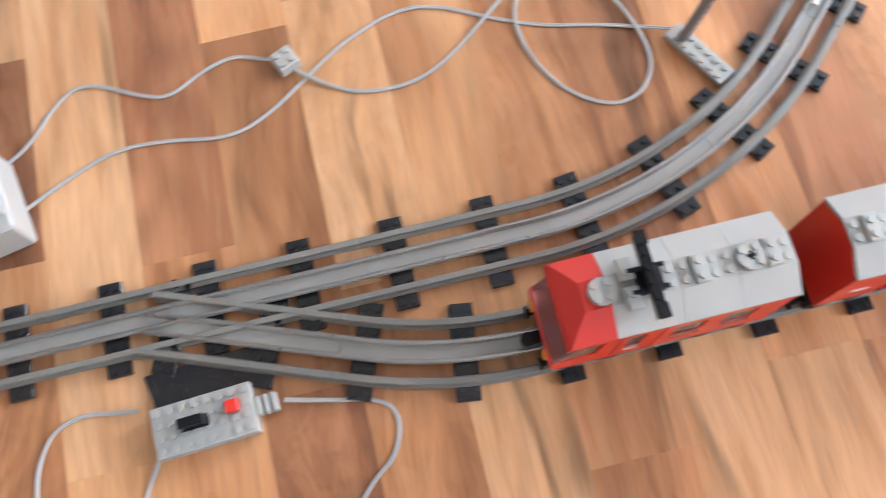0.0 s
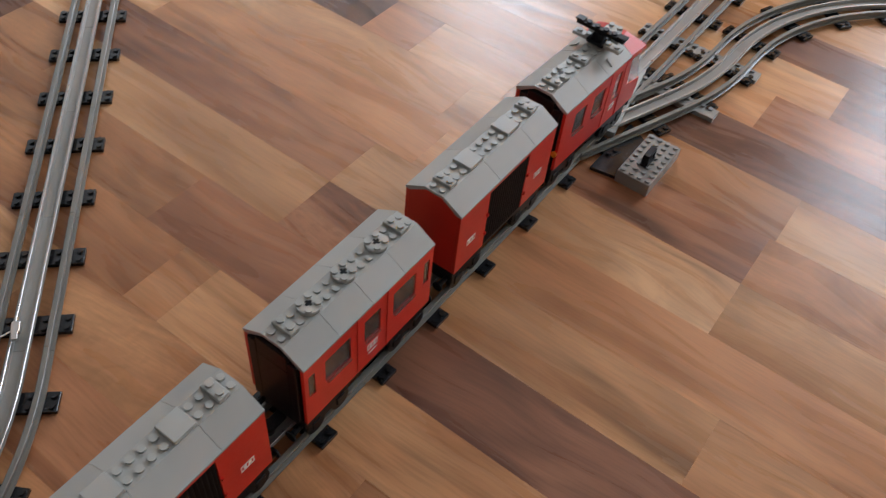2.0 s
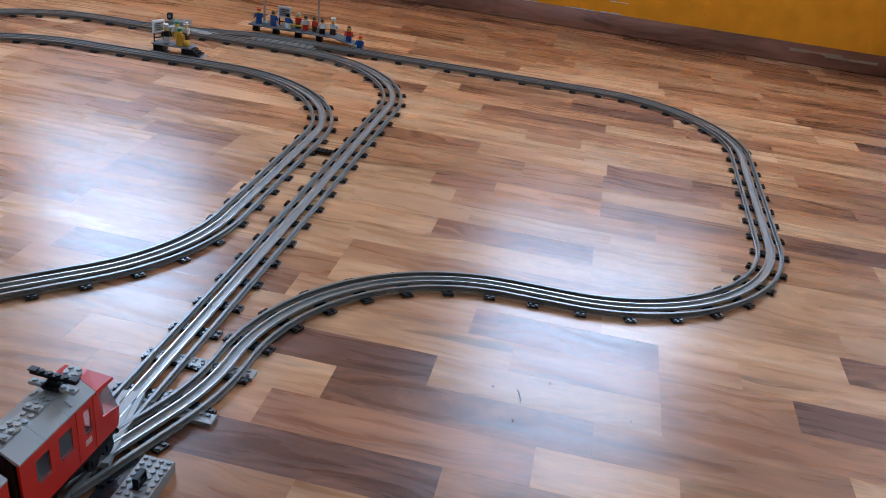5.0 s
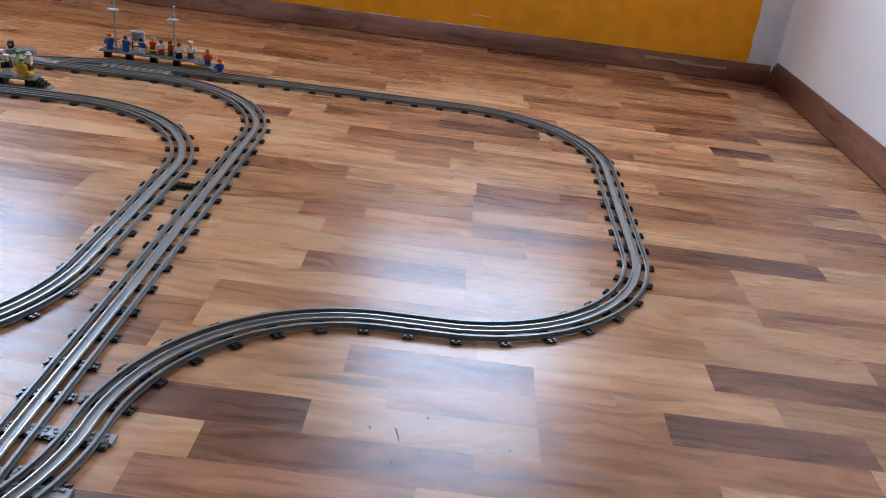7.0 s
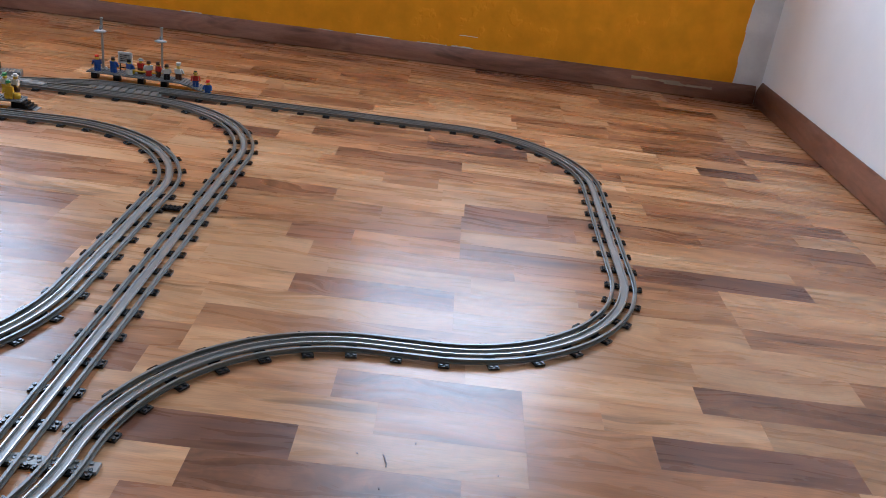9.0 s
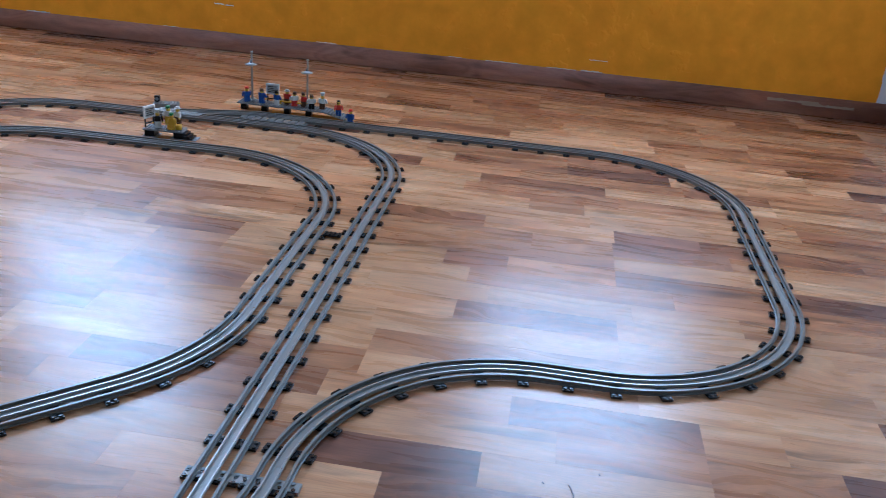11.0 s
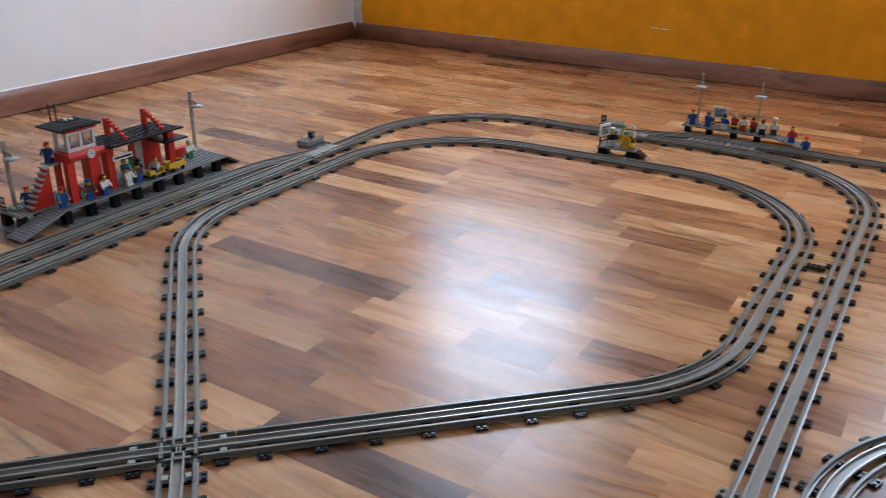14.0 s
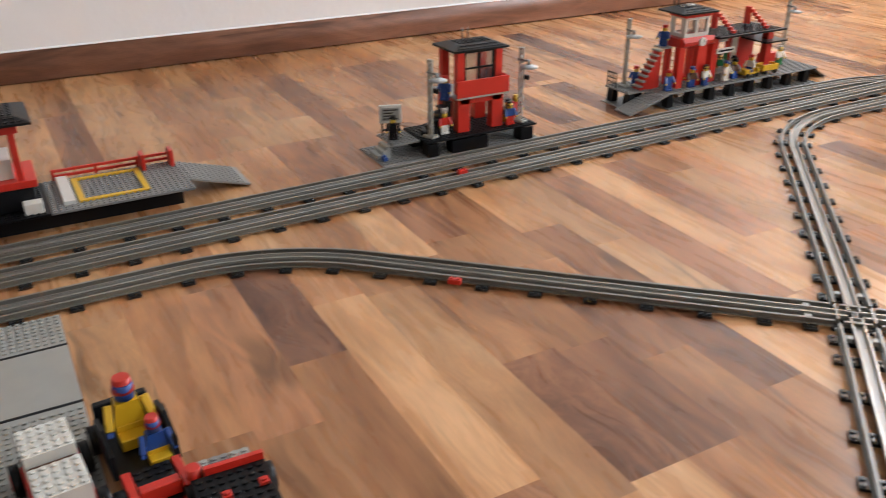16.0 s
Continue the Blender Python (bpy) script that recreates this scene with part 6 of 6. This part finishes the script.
def track_signal():
    t = thing("toy_track_signal", pose(-0.254, 0.148, 0.0, 0, 0, 28), "grey toy light signal on a lattice mast beside the curve", "toy signal")
    bm = bmesh.new()
    box(bm, -0.010, 0.044, -0.0078, 0.0078, 0.0036, 0.0082, bev=0.0004)
    studded(bm, 6, 2, -0.006, -0.008, 0.0082)
    part("foot", bm, GREY, t, "light grey studded plate")
    lean = Matrix.Rotation(radians(6), 4, "Y")
    bm = bmesh.new()
    h = 0.127
    for s in (-0.0034, 0.0034):
        box(bm, -0.0028, 0.0028, s - 0.0009, s + 0.0009, 0.0085, h)
    for k in range(15):
        box(bm, -0.0024, 0.0024, -0.0026, 0.0026, 0.010 + k * 0.0076, 0.0125 + k * 0.0076)
    bmesh.ops.transform(bm, matrix=lean, verts=bm.verts)
    part("mast", bm, MGREY, t, "grey lattice mast")
    bm = bmesh.new()
    box(bm, -0.004, 0.004, -0.0078, 0.0078, h - 0.014, h + 0.016, bev=0.0008)
    bmesh.ops.transform(bm, matrix=lean, verts=bm.verts)
    hd = part("head", bm, BLACK, t, "black signal head")
    for k, mt in ((0, GREY), (1, WHITE)):
        bm = bmesh.new()
        box(bm, -0.011, -0.0042, -0.006, 0.006, h - 0.010 + 0.013 * k, h + 0.001 + 0.013 * k, bev=0.0008)
        bmesh.ops.transform(bm, matrix=lean, verts=bm.verts)
        part("lamp_block", bm, mt, hd)


track_signal()


def transformer():
    t = thing("toy_transformer", pose(-0.236, -0.372, 0.0, 0, 0, 12), "grey toy transformer with coloured plugs on the floor", "transformer")
    bm = bmesh.new()
    box(bm, -0.032, 0.032, -0.045, 0.045, 0.0, 0.034, bev=0.002)
    part("housing", bm, GREY, t)
    for k, mt in enumerate((YELLOW, BLUE, GREY)):
        bm = bmesh.new()
        box(bm, -0.024 + 0.017 * k, -0.012 + 0.017 * k, 0.030, 0.042, 0.0342, 0.043, bev=0.0008)
        part("plug", bm, mt, t)


transformer()

# crumbs of dried leaf on the floor
rng2 = random.Random(3)
for x, y, l in ((0.334, 0.968, 0.016), (0.365, 1.015, 0.004), (0.330, 0.930, 0.005), (0.462, 0.975, 0.003), (0.300, 0.985, 0.004)):
    bm = bmesh.new()
    px, py = 0.0, 0.0
    for k in range(4 if l > 0.01 else 2):
        a = rng2.uniform(-0.7, 0.7) + 1.9
        q = l / 3
        box(bm, 0, q * 1.1, -0.0006, 0.0006, 0.0001, 0.0012, rot=Matrix.Translation((px, py, 0)) @ Matrix.Rotation(a, 4, "Z"))
        px, py = px + q * math.cos(a), py + q * math.sin(a)
    solid("crumb", bm, BROWN, "tiny dark dried crumb lying on the floor", "crumb", "crumbs", m=pose(x, y, 0))


# ---- floor strips, last ----
rng = random.Random(5)
fl = thing("floor", Matrix.Identity(4), "glossy laminate floor of mixed light and dark wood strips", "floor", kind="structure")
bm = bmesh.new()
box(bm, XL - SK, XR + SK, YB, YF + SK, -0.02, -0.0012)
part("underlay", bm, FLOORBASE, fl)
# strips with a tone of their own: row, then from, to and tone (0 pale, 1 honey, 2 brown, 3 dark)
FIXED = {
    34: [(-0.36, -0.20, 2)], 35: [(-0.40, -0.05, 0)], 36: [(-0.42, -0.18, 2), (-0.18, 0.0, 1)], 37: [(-0.34, -0.07, 1), (-0.07, 0.06, 2)], 38: [(-0.36, -0.14, 0)],
    39: [(-0.42, -0.10, 0)], 40: [(-0.36, -0.10, 1)], 41: [(-1.12, -0.862, 3), (-0.862, -0.52, 1), (-0.52, -0.315, 0), (-0.315, -0.05, 1)], 42: [(-0.965, -0.60, 0), (-0.30, -0.02, 1)], 43: [(-0.955, -0.55, 0), (-0.33, -0.018, 2), (-0.018, 0.25, 1)], 44: [(-0.76, -0.56, 2), (-0.30, 0.0, 1)],
    45: [(-0.75, -0.56, 2), (-0.20, 0.24, 0)],
    46: [(-0.85, -0.70, 2), (-0.13, 0.30, 3)], 47: [(-1.0, -0.60, 2), (-0.50, -0.20, 0)], 48: [(-0.74, -0.55, 0), (-0.55, -0.20, 2)], 49: [(-1.13, -0.73, 2), (-0.50, -0.16, 1), (0.13, 0.42, 0)], 50: [(-1.19, -0.72, 0), (-0.58, -0.18, 0), (-0.05, 0.13, 2)],
    51: [(-1.17, -0.857, 2), (-0.857, -0.60, 0), (-0.60, -0.325, 3), (-0.15, 0.135, 1), (0.135, 0.40, 0)], 52: [(-0.10, 0.27, 3), (0.27, 0.429, 1), (0.429, 0.72, 0)],
    53: [(-0.80, -0.61, 2), (-0.15, 0.06, 1), (0.06, 0.36, 2)],
    54: [(-1.0, -0.669, 0), (-0.669, -0.36, 2), (-0.20, 0.115, 0), (0.115, 0.42, 2)],
    55: [(-0.83, -0.62, 2), (0.03, 0.224, 3), (0.224, 0.497, 0)], 56: [(-0.69, -0.50, 0), (0.497, 0.66, 1), (0.66, 0.917, 3)],
    57: [(-1.06, -0.66, 3), (-0.66, -0.45, 0), (-0.343, 0.0, 2), (0.60, 0.818, 0)], 59: [(-1.0, -0.66, 1), (-0.572, -0.40, 2)],
    60: [(-0.949, -0.787, 0), (0.024, 0.40, 0)], 61: [(-0.40, -0.20, 2), (-0.20, 0.144, 0), (0.144, 0.40, 2)],
    62: [(-0.85, -0.42, 0), (-0.41, -0.19, 1), (0.191, 0.426, 0)], 63: [(-0.287, 0.150, 0), (0.150, 0.50, 1), (0.885, 1.20, 0)],
    64: [(-0.456, -0.285, 2), (-0.285, 0.10, 0), (0.72, 1.035, 3), (1.035, 1.30, 0)], 65: [(-0.49, -0.16, 0)],
    67: [(-0.04, 0.153, 2), (0.153, 0.41, 0), (0.41, 0.577, 3)], 69: [(-0.06, 0.235, 0)],
    71: [(-0.10, 0.116, 0), (0.116, 0.40, 2), (0.40, 0.61, 0)], 72: [(-0.55, -0.331, 0), (-0.18, -0.054, 3)], 73: [(0.33, 0.555, 3)], 74: [(0.985, 1.129, 3)],
    78: [(0.315, 0.527, 0), (0.527, 0.795, 2)], 79: [(-0.16, 0.10, 0), (0.805, 1.134, 2)], 82: [(0.62, 0.777, 0)],
}


def strip_box(bm, x0, x1, y0, y1, mi=0):
    g, c = 0.00001, 0.00007
    lo = [bm.verts.new(v) for v in ((x0 + g, y0 + g, -0.0012), (x1 - g, y0 + g, -0.0012), (x1 - g, y1 - g, -0.0012), (x0 + g, y1 - g, -0.0012))]
    md = [bm.verts.new((v.co.x, v.co.y, -c)) for v in lo]
    hi = [bm.verts.new(v) for v in ((x0 + c, y0 + c, 0), (x1 - c, y0 + c, 0), (x1 - c, y1 - c, 0), (x0 + c, y1 - c, 0))]
    for a, b in ((lo, md), (md, hi)):
        for i in range(4):
            bm.faces.new((a[i], a[(i + 1) % 4], b[(i + 1) % 4], b[i])).material_index = mi
    bm.faces.new(hi).material_index = mi


rest = bmesh.new()
row = 0
count = 0
shared = {}
while Y0 + ROW * row < YF + SK:
    ya = max(Y0 + ROW * row, YB)
    yb = min(Y0 + ROW * (row + 1), YF + SK)
    if yb - YB < 0.002:
        row += 1
        continue
    # board ends, shared by the three rows of a board, and strips between them
    course = (row - BOARD_ROW) // 3
    end = BOARD_END - BOARD_STEP * course
    end -= BOARD_L * math.ceil((end - (XL - SK)) / BOARD_L)
    cuts = []
    while end < XR + SK:
        at = [end]
        while at[-1] < end + BOARD_L - 0.45:
            at.append(at[-1] + rng.uniform(0.22, 0.48))
        at.append(end + BOARD_L)
        for a, b in zip(at, at[1:]):
            a, b = max(a, XL - SK), min(b, XR + SK)
            if b - a > 0.004:
                cuts.append((a, b, rng.choices((0, 1, 2, 3), (42, 43, 13, 2))[0]))
        end += BOARD_L
    for fx0, fx1, ft in FIXED.get(row, ()):
        keep = []
        for a, b, tn in cuts:
            if b <= fx0 or a >= fx1:
                keep.append((a, b, tn))
            else:
                if a < fx0 - 0.03:
                    keep.append((a, fx0, tn))
                if b > fx1 + 0.03:
                    keep.append((fx1, b, tn))
        starts = max([b for a, b, tn in keep if b <= fx0 + 1e-6], default=fx0)
        ends = min([a for a, b, tn in keep if a >= fx1 - 1e-6], default=fx1)
        keep.append((starts, ends, ft))
        cuts = sorted(keep)
    for a, b, tn in cuts:
        mx, my = (a + b) / 2, (ya + yb) / 2
        if -0.95 < mx < 0.85 and -0.35 < my < 2.05 and count < 300 and yb - ya > ROW - 1e-6:
            key = (round(b - a, 4), tn)
            if key not in shared:
                one = bmesh.new()
                strip_box(one, 0, b - a, 0, ROW)
                shared[key] = mesh_of("strip", one, TONES[tn])
            part("strip", shared[key], None, fl).location = (a, ya, 0)
            count += 1
        else:
            strip_box(rest, a, b, ya, yb, tn)
    row += 1
far = part("strips", rest, TONES, fl)
far["kind"] = "stuff"
